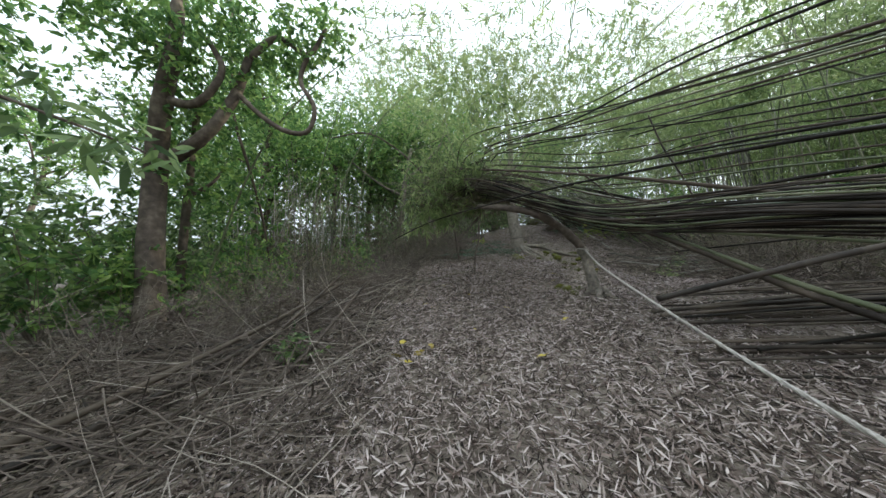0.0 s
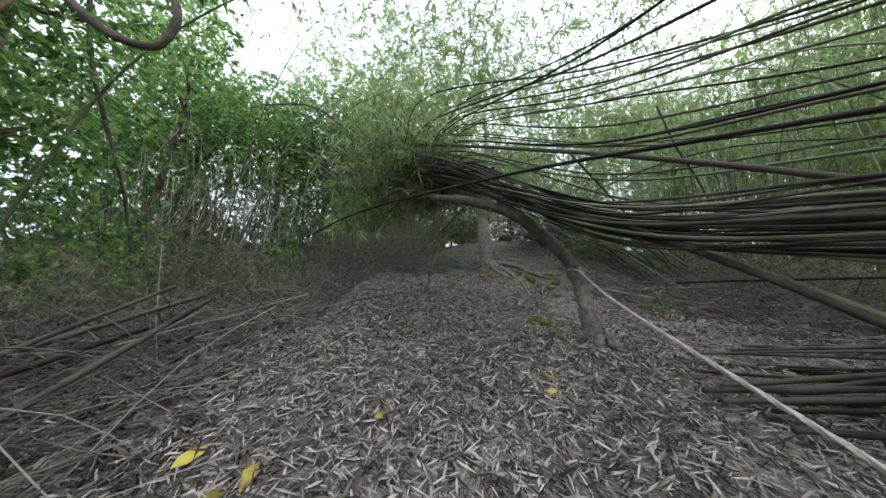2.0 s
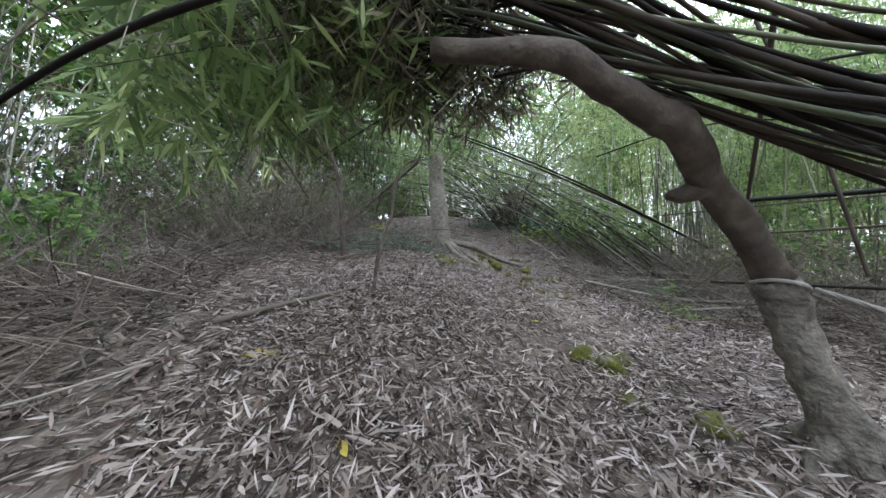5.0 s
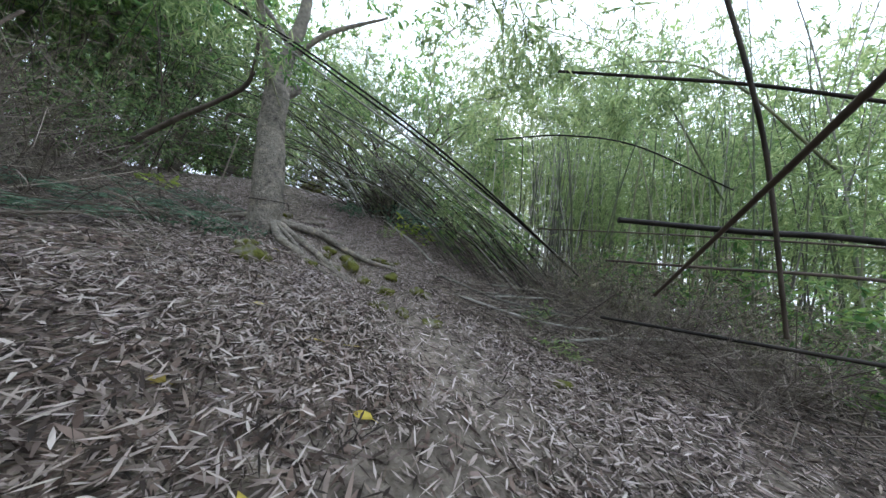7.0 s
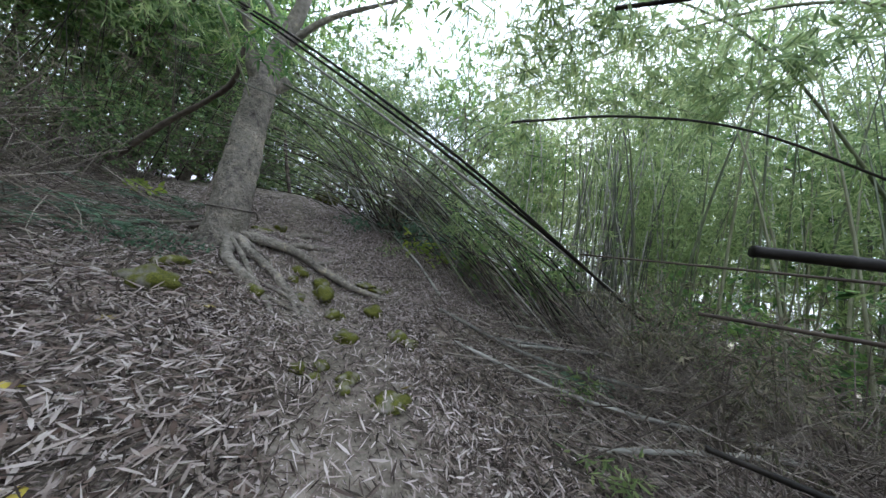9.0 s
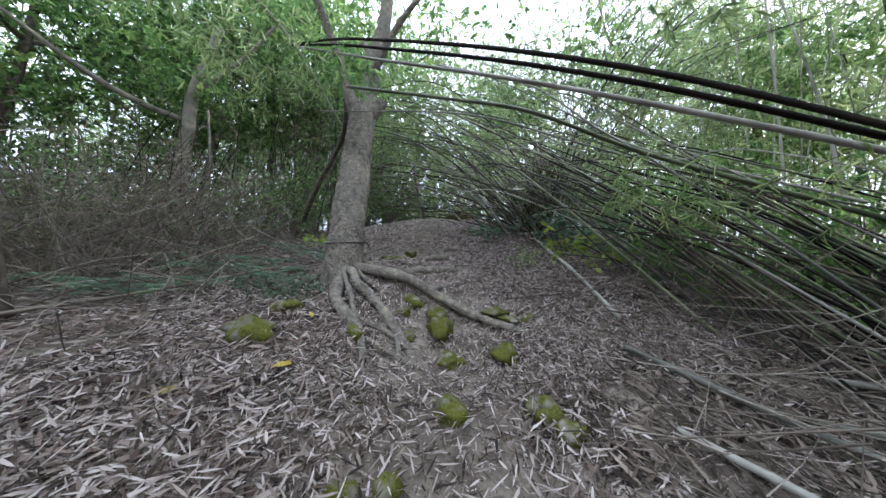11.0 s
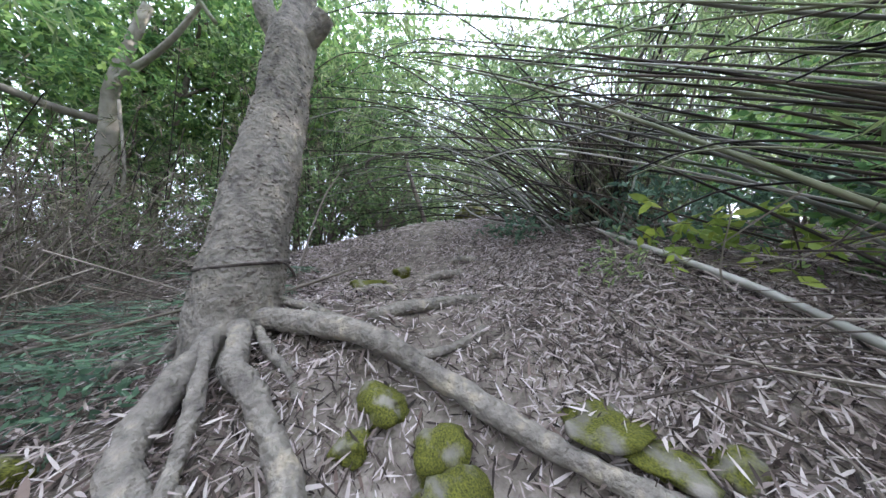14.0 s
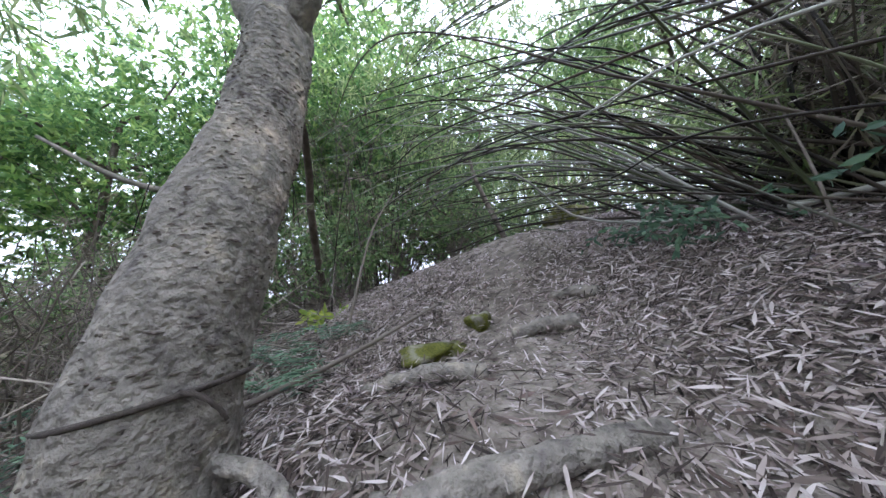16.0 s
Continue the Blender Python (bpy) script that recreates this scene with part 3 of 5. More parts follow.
# ---- the small arched tree ----
def small_tree():
    tree = thing("arched_tree", "small crooked tree bowed over the trail, dark above", "tree")
    line = curve([gz(2.4, 4.17, -0.1), (2.39, 4.22, 1.3), (2.36, 4.31, 1.6), (2.31, 4.37, 1.87), (2.12, 4.43, 2.14), (1.95, 4.48, 2.29), (1.69, 4.45, 2.44), (1.55, 4.50, 2.52), (1.33, 4.54, 2.57), (1.07, 4.57, 2.61), (0.72, 4.87, 2.71)], 54)
    t = np.linspace(0, 1, 54)
    r = np.interp(t, (0, 0.05, 0.12, 0.26, 0.29, 0.33, 0.5, 0.62, 0.8, 1), (0.15, 0.1, 0.078, 0.07, 0.085, 0.066, 0.064, 0.068, 0.06, 0.04))
    k = 17
    part("lower_trunk", raw_mesh("lower_trunk", *tube(line[:k], r[:k], 22, 0.02, lump=0.4, lump_scale=9), BARK, True), tree, "pale grafted foot of the trunk")
    part("upper_trunk", raw_mesh("upper_trunk", *tube(line[k - 1:], r[k - 1:] * np.concatenate(([0.9], np.ones(54 - k))), 20, 0.02, lump=0.2, lump_scale=6), BARK_DARK, True), tree, "dark bowed upper trunk")
    kn = np.array(((1.95, 4.48, 2.27), (1.86, 4.54, 2.23), (1.82, 4.57, 2.23)))
    part("knob", raw_mesh("knob", *tube(kn, (0.05, 0.04, 0.022), 12, 0.06), BARK_DARK, True), tree)
    for a in (0.3, 1.6, 2.7, 4.2, 5.3):
        b = np.array((2.43, 4.17))
        pts = [gz(*(b + 0.08 * np.array((math.cos(a), math.sin(a)))), 0.1), gz(*(b + 0.18 * np.array((math.cos(a), math.sin(a)))), 0.02), gz(*(b + 0.32 * np.array((math.cos(a + 0.3), math.sin(a + 0.3)))), -0.03)]
        part("root", raw_mesh("root", *tube(curve(pts, 8), np.linspace(0.055, 0.02, 8), 8, 0.05), BARK, True), tree)
    rope = thing("rope", "thick pale rope tied round the small bowed tree", "rope")
    run = curve([(2.3, 4.25, 1.84), (2.1, 3.5, 1.56), (1.8, 2.2, 1.2), (1.55, 1.1, 0.95), (1.4, 0.2, 0.78), (1.35, -0.9, 0.6)], 150)
    for k in range(3):
        ph = np.linspace(0, 130, 150) + k * 2 * math.pi / 3
        strand = run + 0.006 * np.stack((np.cos(ph), 0.25 * np.sin(ph), np.sin(ph)), -1)
        part("strand", raw_mesh("strand", *tube(strand, 0.007, 7), ROPE, True), rope)
    a = np.linspace(0, 2.2 * math.pi, 40)
    coil = np.stack((2.32 + 0.085 * np.cos(a), 4.36 + 0.085 * np.sin(a), 1.82 + 0.006 * a - 0.03 * np.cos(a)), -1)
    part("coil", raw_mesh("coil", *tube(coil, 0.009, 7), ROPE, True), rope)


small_tree()


# ---- bamboo ----
def clump(name, label, mats, culms, centres=None, per=10, leaf=LEAF_BAMBOO, size=((0.09, 0.17), (0.011, 0.019)), droop=0.7, sides=8, twigs=0, far=False, head=2.3):
    """culms: rows of points, thick end radius, thin end radius."""
    ob = thing(name, label, "bamboo")
    for k, (pts, r0, r1) in enumerate(culms):
        part("culm", raw_mesh("culm", *culm(pts, r0, r1, sides=sides), mats[k % len(mats)], True), ob)
    if centres is not None:
        centres = keep_clear(np.asarray(centres), head=head)
        part("foliage", raw_mesh("foliage", *sprays(centres, per, *size, droop, 0.22, far=far), leaf), ob)
        if twigs:
            pieces = []
            for c in centres[rng.choice(len(centres), min(twigs, len(centres)), False)]:
                d = rng.normal(size=3) * (0.35, 0.35, 0.2) - (0, 0, 0.15)
                pieces.append(tube(np.array((c - d, c + rng.normal(size=3) * 0.03, c + d)), (0.004, 0.003, 0.0015), 4, cap=False))
            tagged(part("twig_mass", raw_mesh("twig_mass", *join(pieces), TWIG), ob), kind="stuff")
    return ob


def jit(s):
    return rng.normal(0, s, 3)


def fallen_bundle():
    culms = []
    def bowed(lvl, wide):
        q = rng.normal(0, wide)
        a = np.array((1.0 + rng.uniform(-0.35, 0.3), 4.95 + rng.uniform(-0.3, 0.15), 3.06 + 0.9 * max(lvl, -0.05))) + jit(0.05)
        m = np.array((2.35 + q, 3.8 + 0.6 * q, 2.4 + 1.4 * lvl)) + jit(0.04)
        b = np.array((3.5 + 1.5 * q, 2.25 + q, 2.16 + 1.3 * lvl)) + jit(0.05)
        e = np.array((5.7 + 2 * q, -0.9 + q, 1.5 + 1.15 * lvl)) + jit(0.2)
        return [e, b, m, a, a + (-0.3, 0.3, -0.06 - 0.45 * max(lvl, 0.0)) + jit(0.08)]
    for k in range(38):
        culms.append((bowed(rng.uniform(-0.2, 0.06), 0.13), 0.009 + 0.019 * rng.uniform() ** 1.7, rng.uniform(0.005, 0.012)))
    for lvl in (0.12, 0.2, 0.3, 0.36, 0.42, 0.5, 0.56, 0.61, 0.66, 0.7, 0.74, 0.8, 0.85, 0.9, 0.95, 1.0, 1.06, 1.12):
        culms.append((bowed(lvl + rng.normal(0, 0.04), 0.24), rng.uniform(0.009, 0.021), rng.uniform(0.005, 0.009)))
    culms.append(([(6.5, 0.3, 2.1), (4.2, 1.9, 2.7), (2.21, 3.3, 2.72), (1.09, 4.03, 2.63), (-0.1, 4.85, 2.45), (-0.9, 5.5, 2.2)], 0.03, 0.008))
    culms.append(([(6.5, 0.9, 1.2), (4.4, 2.0, 1.9), (2.6, 3.3, 2.66), (1.4, 4.3, 3.15), (0.4, 5.1, 3.5)], 0.034, 0.016))
    culms.append(([(4.4, 0.6, 0.55), (3.45, 2.12, 1.13), (2.8, 3.2, 1.86), (2.1, 4.2, 2.55), (1.8, 4.6, 2.85)], 0.04, 0.02))
    culms.append(([(4.6, 0.8, 0.6), (3.55, 2.2, 1.2), (2.9, 3.25, 1.88), (2.25, 4.2, 2.5)], 0.036, 0.018))
    cen = np.concatenate([blob((0.75, 5.2, 3.15), (0.7, 0.6, 0.45), 190), blob((0.4, 5.3, 3.6), (1.2, 0.8, 0.8), 200), blob((1.6, 6.5, 4.8), (2.2, 1.2, 1.2), 320), blob((1.5, 6.6, 6.3), (1.9, 1.0, 0.9), 400), blob((0.6, 7.4, 6.4), (2.2, 1.4, 1.0), 180), blob((0.9, 9.5, 8.2), (2.6, 1.3, 1.2), 200), blob((3.2, 8.8, 8.0), (2.0, 1.2, 1.2), 130),
                          blob((3.6, 6.2, 5.3), (2.2, 1.5, 1.0), 140), blob((5.6, 6.6, 5.4), (1.8, 1.3, 0.9), 110), blob((0.2, 4.3, 5.6), (1.8, 1.4, 0.7), 110), blob((2.6, 3.0, 5.4), (2.0, 1.6, 0.8), 80), blob((0.8, 5.4, 6.8), (2.4, 1.5, 0.8), 110), blob((-1.6, 7.0, 8.0), (2.2, 1.5, 1.0), 90)])
    cen = cen[(cen[:, 2] > 2.5 + 0.25 * np.clip(cen[:, 1] - 4.9, 0, 2))]
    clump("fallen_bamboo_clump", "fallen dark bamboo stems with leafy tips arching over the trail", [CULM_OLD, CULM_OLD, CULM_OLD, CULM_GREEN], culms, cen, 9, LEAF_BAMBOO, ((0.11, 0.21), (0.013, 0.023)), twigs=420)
    dry = np.concatenate([blob((0.75, 5.35, 3.05), (0.75, 0.5, 0.36), 150), blob((0.2, 5.6, 3.15), (0.9, 0.5, 0.4), 160), blob((1.2, 5.3, 3.2), (0.7, 0.45, 0.3), 80)])
    tips = [([(1.6, 4.6, 2.95), (0.7, 5.3, 3.0), (-0.4, 6.0, 2.8)], 0.014, 0.005), ([(1.5, 4.8, 2.95), (0.9, 5.7, 3.0), (0.2, 6.7, 2.7)], 0.012, 0.004)]
    for k in range(16):
        a = np.array((1.3 + rng.uniform(-0.3, 0.3), 4.9 + rng.uniform(-0.2, 0.3), 3.0 + rng.uniform(-0.08, 0.2)))
        d = np.array((-0.6 + rng.normal(0, 0.35), 0.6 + rng.normal(0, 0.25), 0))
        tips.append(([a, a + d * 0.6 + (0, 0, 0.08), a + d * 1.3 - (0, 0, rng.uniform(0.05, 0.4))], rng.uniform(0.006, 0.011), 0.003))
    clump("withered_bamboo_tips", "withered dark leaf tips hanging from the fallen bamboo", [CULM_OLD], tips, dry[dry[:, 2] > rng.uniform(2.55, 3.0, len(dry))], 9, LEAF_DRYBAMBOO, twigs=300, head=0.0)
    fresh = np.concatenate([blob((0.0, 5.2, 3.0), (0.5, 0.4, 0.6), 130), blob((-0.35, 5.6, 2.8), (0.45, 0.4, 0.5), 70), blob((0.3, 5.3, 3.5), (0.7, 0.4, 0.4), 90)])
    stems = []
    for k in range(9):
        a = np.array((0.8 + rng.uniform(-0.2, 0.2), 5.1 + rng.uniform(-0.15, 0.2), 3.15 + rng.uniform(-0.1, 0.3)))
        stems.append(([a, a + (-0.45, 0.15, 0.1) + jit(0.08), a + (-0.95, 0.35, -0.25 + rng.normal(0, 0.2)) + jit(0.1)], rng.uniform(0.005, 0.009), 0.002))
    clump("leafy_bamboo_tips", "green leafy tips hanging from the fallen bamboo", [CULM_GREEN], stems, fresh[fresh[:, 2] > rng.uniform(2.15, 2.5, len(fresh))], 9, LEAF_BAMBOO, ((0.11, 0.22), (0.014, 0.024)), 0.9, twigs=70, head=0.0)


fallen_bundle()


def overhead_canopy():
    culms = []
    for x, y, tx, ty, h in ((-4.8, 5.4, 0.6, 5.8, 6.9), (-4.6, 9.4, -1.4, 7.6, 8.2), (-3.6, 11.2, -0.4, 9.0, 8.6), (-4.2, 9.0, 1.6, 8.4, 8.2)):
        b, t = np.array(gz(x, y, -0.05)), np.array((tx, ty, h))
        culms.append(([b, b + (t - b) * (0.25, 0.25, 0.6), b + (t - b) * (0.65, 0.65, 0.95), t - (0, 0, 0.1)], 0.026, 0.006))
    cen = np.concatenate([blob(c, r, n) for c, r, n in (((0.8, 5.7, 6.7), (2.3, 1.4, 0.8), 110), ((-1.6, 7.6, 8.0), (2.2, 1.5, 1.0), 110), ((3.0, 5.6, 6.9), (2.0, 1.3, 0.8), 70),
                                                       ((-0.6, 9.2, 8.6), (2.4, 1.3, 1.0), 130), ((-1.6, 10.6, 8.6), (2.8, 1.3, 1.6), 260), ((0.6, 11.6, 9.2), (2.6, 1.3, 1.5), 220), ((1.9, 8.6, 8.0), (1.8, 1.4, 0.9), 60), ((2.4, 7.2, 6.0), (1.5, 1.0, 0.6), 50))])
    clump("overhead_bamboo", "tall bamboo with leafy tops bowed over the trail", [CULM_GREEN], culms, cen, 10, LEAF_BAMBOO, ((0.14, 0.25), (0.018, 0.032)), far=True)


overhead_canopy()


def leaning_stand():
    culms = []
    for k in range(58):
        u = rng.uniform()
        b = np.array((6.3 + 1.9 * u + rng.normal(0, 0.25), 8.4 - 1.5 * u + rng.normal(0, 0.35), 0))
        b[2] = ground(b[0], b[1]) - 0.05
        t = np.array((3.5 + 1.1 * u + rng.normal(0, 0.35), 11.4 - 0.8 * u + rng.normal(0, 0.5), 5.3 + rng.normal(0, 0.5)))
        if k % 5:
            t = b + (t - b) * rng.uniform(0.4, 0.72)
        m = (b + t) / 2 + np.array((0.12, 0.08, 0.2)) + jit(0.08)
        culms.append(([b, m, t, t + (t - m) * 0.4 - (0, 0, 0.25)], rng.uniform(0.009, 0.018), 0.005))
    for dx in (0.0, 0.16, -0.1):
        culms.append(([(9.1, 6.2 + dx, 1.9), (8.1 + dx, 6.9, 2.67), (5.1, 7.9 + dx, 3.75), (3.04, 9.2 + dx, 4.72), (1.8, 10.0, 5.2)], 0.028, 0.012))
    cen = np.concatenate([blob((4.4, 11.6, 6.0), (1.6, 1.2, 1.0), 200), blob((5.6, 9.6, 4.6), (1.3, 1.0, 0.8), 90), blob((7.2, 8.2, 3.4), (1.4, 1.2, 0.8), 110)])
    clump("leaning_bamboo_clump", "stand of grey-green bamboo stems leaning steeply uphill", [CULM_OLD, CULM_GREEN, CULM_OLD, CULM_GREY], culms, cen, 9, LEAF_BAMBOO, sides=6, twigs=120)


leaning_stand()


def dark_clump():
    culms = []
    b0 = np.array((6.05, 11.15, 3.0))
    for k in range(84):
        a = rng.normal(3.0, 0.55)
        b = b0 + np.array((rng.normal(0, 0.3), rng.normal(0, 0.35), 0))
        b[2] = ground(b[0], b[1]) - 0.05
        reach = rng.uniform(2.2, 4.2)
        top = rng.uniform(0.45, 2.6)
        d = np.array((math.cos(a), math.sin(a) * 0.6 + 0.35, 0))
        culms.append(([b, b + d * reach * 0.35 + (0, 0, top * 0.6) + jit(0.1), b + d * reach * 0.75 + (0, 0, top * 0.95) + jit(0.16), b + d * reach * 1.2 + (0, 0, top * rng.uniform(0.7, 1.25)) + jit(0.2)], rng.uniform(0.006, 0.014), 0.004))
    for k in range(26):
        a = rng.uniform(-1.9, 0.6)
        b = b0 + np.array((rng.normal(0.2, 0.3), rng.normal(0, 0.35), 0))
        b[2] = ground(b[0], b[1]) - 0.05
        reach, top = rng.uniform(1.5, 3.2), rng.uniform(2.0, 5.0)
        d = np.array((math.cos(a), math.sin(a), 0))
        culms.append(([b, b + d * reach * 0.3 + (0, 0, top * 0.6), b + d * reach * 0.8 + (0, 0, top), b + d * reach * 1.4 + (0, 0, top * 0.95)], rng.uniform(0.007, 0.015), 0.005))
    for k in range(5):
        s = rng.uniform(-0.5, 0.5)
        culms.append(([(8.8, 8.0 + s, 2.7), (7.0, 9.5 + s, 3.25 + 0.3 * s), (5.7, 10.7 + s * 0.8, 4.4 + 0.5 * s), (4.3, 12.0 + s, 5.4 + s)], rng.uniform(0.010, 0.016), 0.006))
    cen = np.concatenate([blob((6.2, 11.4, 4.2), (1.0, 0.8, 1.0), 110), blob((3.4, 13.0, 5.4), (1.7, 1.0, 0.9), 200), blob((4.0, 11.8, 6.4), (1.8, 1.3, 1.0), 120), blob((8.0, 10.5, 5.5), (1.8, 1.6, 1.4), 200), blob((6.2, 11.2, 3.9), (0.6, 0.6, 0.7), 140), blob((7.4, 11.6, 4.2), (1.2, 1.0, 1.0), 180)])
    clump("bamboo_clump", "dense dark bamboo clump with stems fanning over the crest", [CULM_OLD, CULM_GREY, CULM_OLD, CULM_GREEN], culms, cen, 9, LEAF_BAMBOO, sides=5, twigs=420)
    heart = np.concatenate([blob((5.9, 10.95, 3.9), (0.4, 0.4, 0.65), 150), blob((6.25, 11.2, 3.6), (0.5, 0.5, 0.5), 110)])
    stubs = [([gz(5.95 + 0.5 * rng.uniform(-0.5, 0.7), 11.05 + 0.5 * rng.uniform(-0.5, 0.5), -0.05), (5.95 + rng.normal(0, 0.2), 11.0 + rng.normal(0, 0.2), 3.8), (5.75 + rng.normal(0, 0.45), 10.95 + rng.normal(0, 0.3), 4.5 + rng.uniform(-0.3, 0.5))], rng.uniform(0.01, 0.018), 0.006) for k in range(22)]
    clump("withered_bamboo_heart", "tangle of dark dead stems and withered leaves in the bamboo clump", [CULM_OLD], stubs, heart, 9, LEAF_DRYBAMBOO, ((0.08, 0.16), (0.01, 0.018)), 0.9, 5, 260)
    over = [([(7.6, 7.9, 3.0), (5.8, 8.5, 3.6), (4.6, 8.45, 3.8), (3.9, 8.6, 3.9), (3.0, 8.8, 4.0)], 0.024, 0.012),
            ([(7.4, 8.8, 3.5), (5.6, 9.3, 4.05), (4.2, 9.3, 4.2), (2.6, 9.3, 4.0)], 0.015, 0.007),
            ([(7.8, 9.2, 3.8), (6.0, 9.8, 4.4), (4.6, 10.0, 4.65), (3.4, 10.0, 4.6)], 0.014, 0.007),
            ([(7.5, 8.2, 3.3), (5.9, 8.9, 3.9), (4.8, 8.9, 4.35), (3.8, 9.0, 4.5)], 0.015, 0.008),
            ([(1.4, 9.0, 5.4), (2.2, 9.3, 4.75), (2.75, 9.55, 4.0)], 0.02, 0.012)]
    cen = np.concatenate([blob((5.9, 8.6, 3.5), (0.5, 0.5, 0.5), 60), blob((1.9, 9.2, 4.5), (1.0, 0.6, 0.45), 110), blob((6.6, 8.7, 3.1), (0.6, 0.5, 0.5), 60), blob((4.8, 7.3, 5.6), (0.9, 0.8, 0.6), 110), blob((6.1, 6.6, 5.4), (0.9, 0.8, 0.7), 130), blob((2.9, 12.0, 6.1), (1.3, 0.8, 0.7), 150)])
    clump("bent_bamboo", "long bamboo stems bent across above the trail", [CULM_GREEN, CULM_GREY], over, cen, 8)


dark_clump()


def upright_stand(name, label, at, n, height, spread, lean, mats, r=(0.014, 0.024), leaf=LEAF_BAMBOO, tufts=260, low=0.45, per=9, size=((0.1, 0.2), (0.012, 0.022)), loose=0.35):
    ob_culms, cen = [], []
    at = np.array(at)
    for _ in range(n):
        x, y = at + rng.normal(0, spread, 2)
        h = rng.uniform(*height)
        d = np.array((rng.normal(lean[0], 0.12), rng.normal(lean[1], 0.12), 0)) * h
        b = np.array(gz(x, y, -0.05))
        pts = [b, b + d * 0.25 + (0, 0, h * 0.4), b + d * 0.6 + (0, 0, h * 0.75), b + d + (0, 0, h)]
        ob_culms.append((pts, rng.uniform(*r), 0.006))
        ln = curve(pts, 12)
        for _ in range(max(1, tufts // n)):
            i = rng.integers(int(12 * low), 12)
            cen.append(ln[i] + jit(loose))
    return clump(name, label, mats, ob_culms, np.array(cen), per, leaf, size, sides=6, far=loose > 0.4)


# pale stem colour imitates the haze over this distant stand
upright_stand("bamboo_stand", "upright bamboo stems coloured pale for haze, with thin foliage", (9.6, 7.6), 40, (3, 6), 0.55, (-0.03, 0.02), [CULM_GREY], (0.016, 0.026), tufts=330, low=0.6)
upright_stand("bamboo_stand", "green bamboo stems standing beyond the hollow", (9.2, 5.2), 16, (4, 7), 0.7, (-0.08, 0.0), [CULM_GREEN], (0.016, 0.026), tufts=280)
upright_stand("bamboo_stand", "green bamboo stems standing beyond the hollow", (11.5, 9.5), 24, (5, 8), 1.3, (-0.1, 0.0), [CULM_GREEN, CULM_GREY], tufts=600)
upright_stand("bamboo_stand", "tall bamboo with light green foliage", (10.5, 3.0), 24, (5, 8.5), 1.2, (-0.15, 0.05), [CULM_GREEN, CULM_GREY], tufts=700, low=0.3)
upright_stand("bamboo_stand", "tall bamboo with light green foliage", (13.5, 6.5), 26, (6, 9), 1.6, (-0.12, 0.0), [CULM_GREEN, CULM_GREY], tufts=800, low=0.3)
upright_stand("bamboo_stand", "tall bamboo behind the fallen bundle", (9.0, 3.4), 12, (4, 6), 0.8, (-0.05, 0.1), [CULM_GREEN], tufts=220, low=0.3)
upright_stand("bamboo_stand", "tall bamboo with light green foliage", (9.5, 14.5), 24, (5, 8), 1.4, (-0.2, 0.0), [CULM_GREEN, CULM_GREY], tufts=600, low=0.3)
upright_stand("dry_bamboo_thicket", "thicket of thin pale dry bamboo stalks", (-4.8, 8.6), 70, (2.0, 4.2), 0.7, (0.05, 0.0), [CULM_GREY], (0.008, 0.015), LEAF_DRYBAMBOO, 150)
upright_stand("dry_bamboo_thicket", "thicket of thin pale dry bamboo stalks", (-4.1, 9.6), 50, (1.8, 3.6), 0.6, (0.1, 0.0), [CULM_GREY], (0.008, 0.014), LEAF_DRYBAMBOO, 120)
upright_stand("dry_bamboo_thicket", "thicket of thin grey stalks under the trees", (-0.6, 12.8), 30, (1.4, 2.8), 0.9, (0.1, -0.05), [CULM_OLD], (0.007, 0.013), LEAF_DRYBAMBOO, 220)
upright_stand("dry_bamboo_thicket", "thicket of thin grey stalks under the trees", (0.8, 14.6), 40, (2.0, 4.2), 1.0, (0.05, -0.05), [CULM_OLD], (0.007, 0.013), LEAF_DRYBAMBOO, 300)


def local_stand(label, n, height, spread, tufts, low, leaf=LEAF_BAMBOO):
    return upright_stand("bamboo_stand", label, (0.0, 0.0), n, height, spread, (0.05, 0.0), [CULM_GREEN, CULM_GREY], (0.014, 0.024), leaf, tufts, low, 10, ((0.14, 0.28), (0.018, 0.034)), 0.5)


def spread_stand(ob, places):
    for k, (x, y, rz, sc) in enumerate(places):
        m = pose(x, y, float(ground(x, y)), 0, 0, rz) @ Matrix.Scale(sc, 4) @ pose(0, 0, -float(ground(0, 0)))
        if k == 0:
            ob.matrix_basis = m
        else:
            copy_thing(ob, m).matrix_basis = m


spread_stand(local_stand("bamboo stand with light green leaves down to the ground", 11, (3, 6.5), 1.0, 700, 0.0),
             [(9.3, 2.0, 0, 1.0), (12.0, 4.2, 80, 1.1), (13.5, 9.0, 150, 1.1), (11.8, 13.0, 220, 1.0), (15.5, 12.5, 30, 1.3), (17.0, 6.0, 300, 1.3), (12.5, 0.0, 120, 1.2), (6.2, 17.0, 10, 1.1), (9.4, 17.5, 60, 1.2), (10.2, 6.2, 20, 0.7), (11.0, 7.8, 250, 0.9), (20, 2, 40, 1.5), (21, 11, 140, 1.5), (14.2, 3.0, 10, 1.2), (15.5, 9.5, 200, 1.2), (17.5, 9.0, 90, 1.4), (18.5, 4.0, 260, 1.4), (13.0, 6.5, 320, 1.0), (19.0, 13.0, 30, 1.4), (24, 5, 70, 1.8), (24, 9, 160, 1.8), (14, -4, 0, 1.3), (5.2, 15.2, 50, 0.75), (-0.6, 16.0, 160, 0.8)])
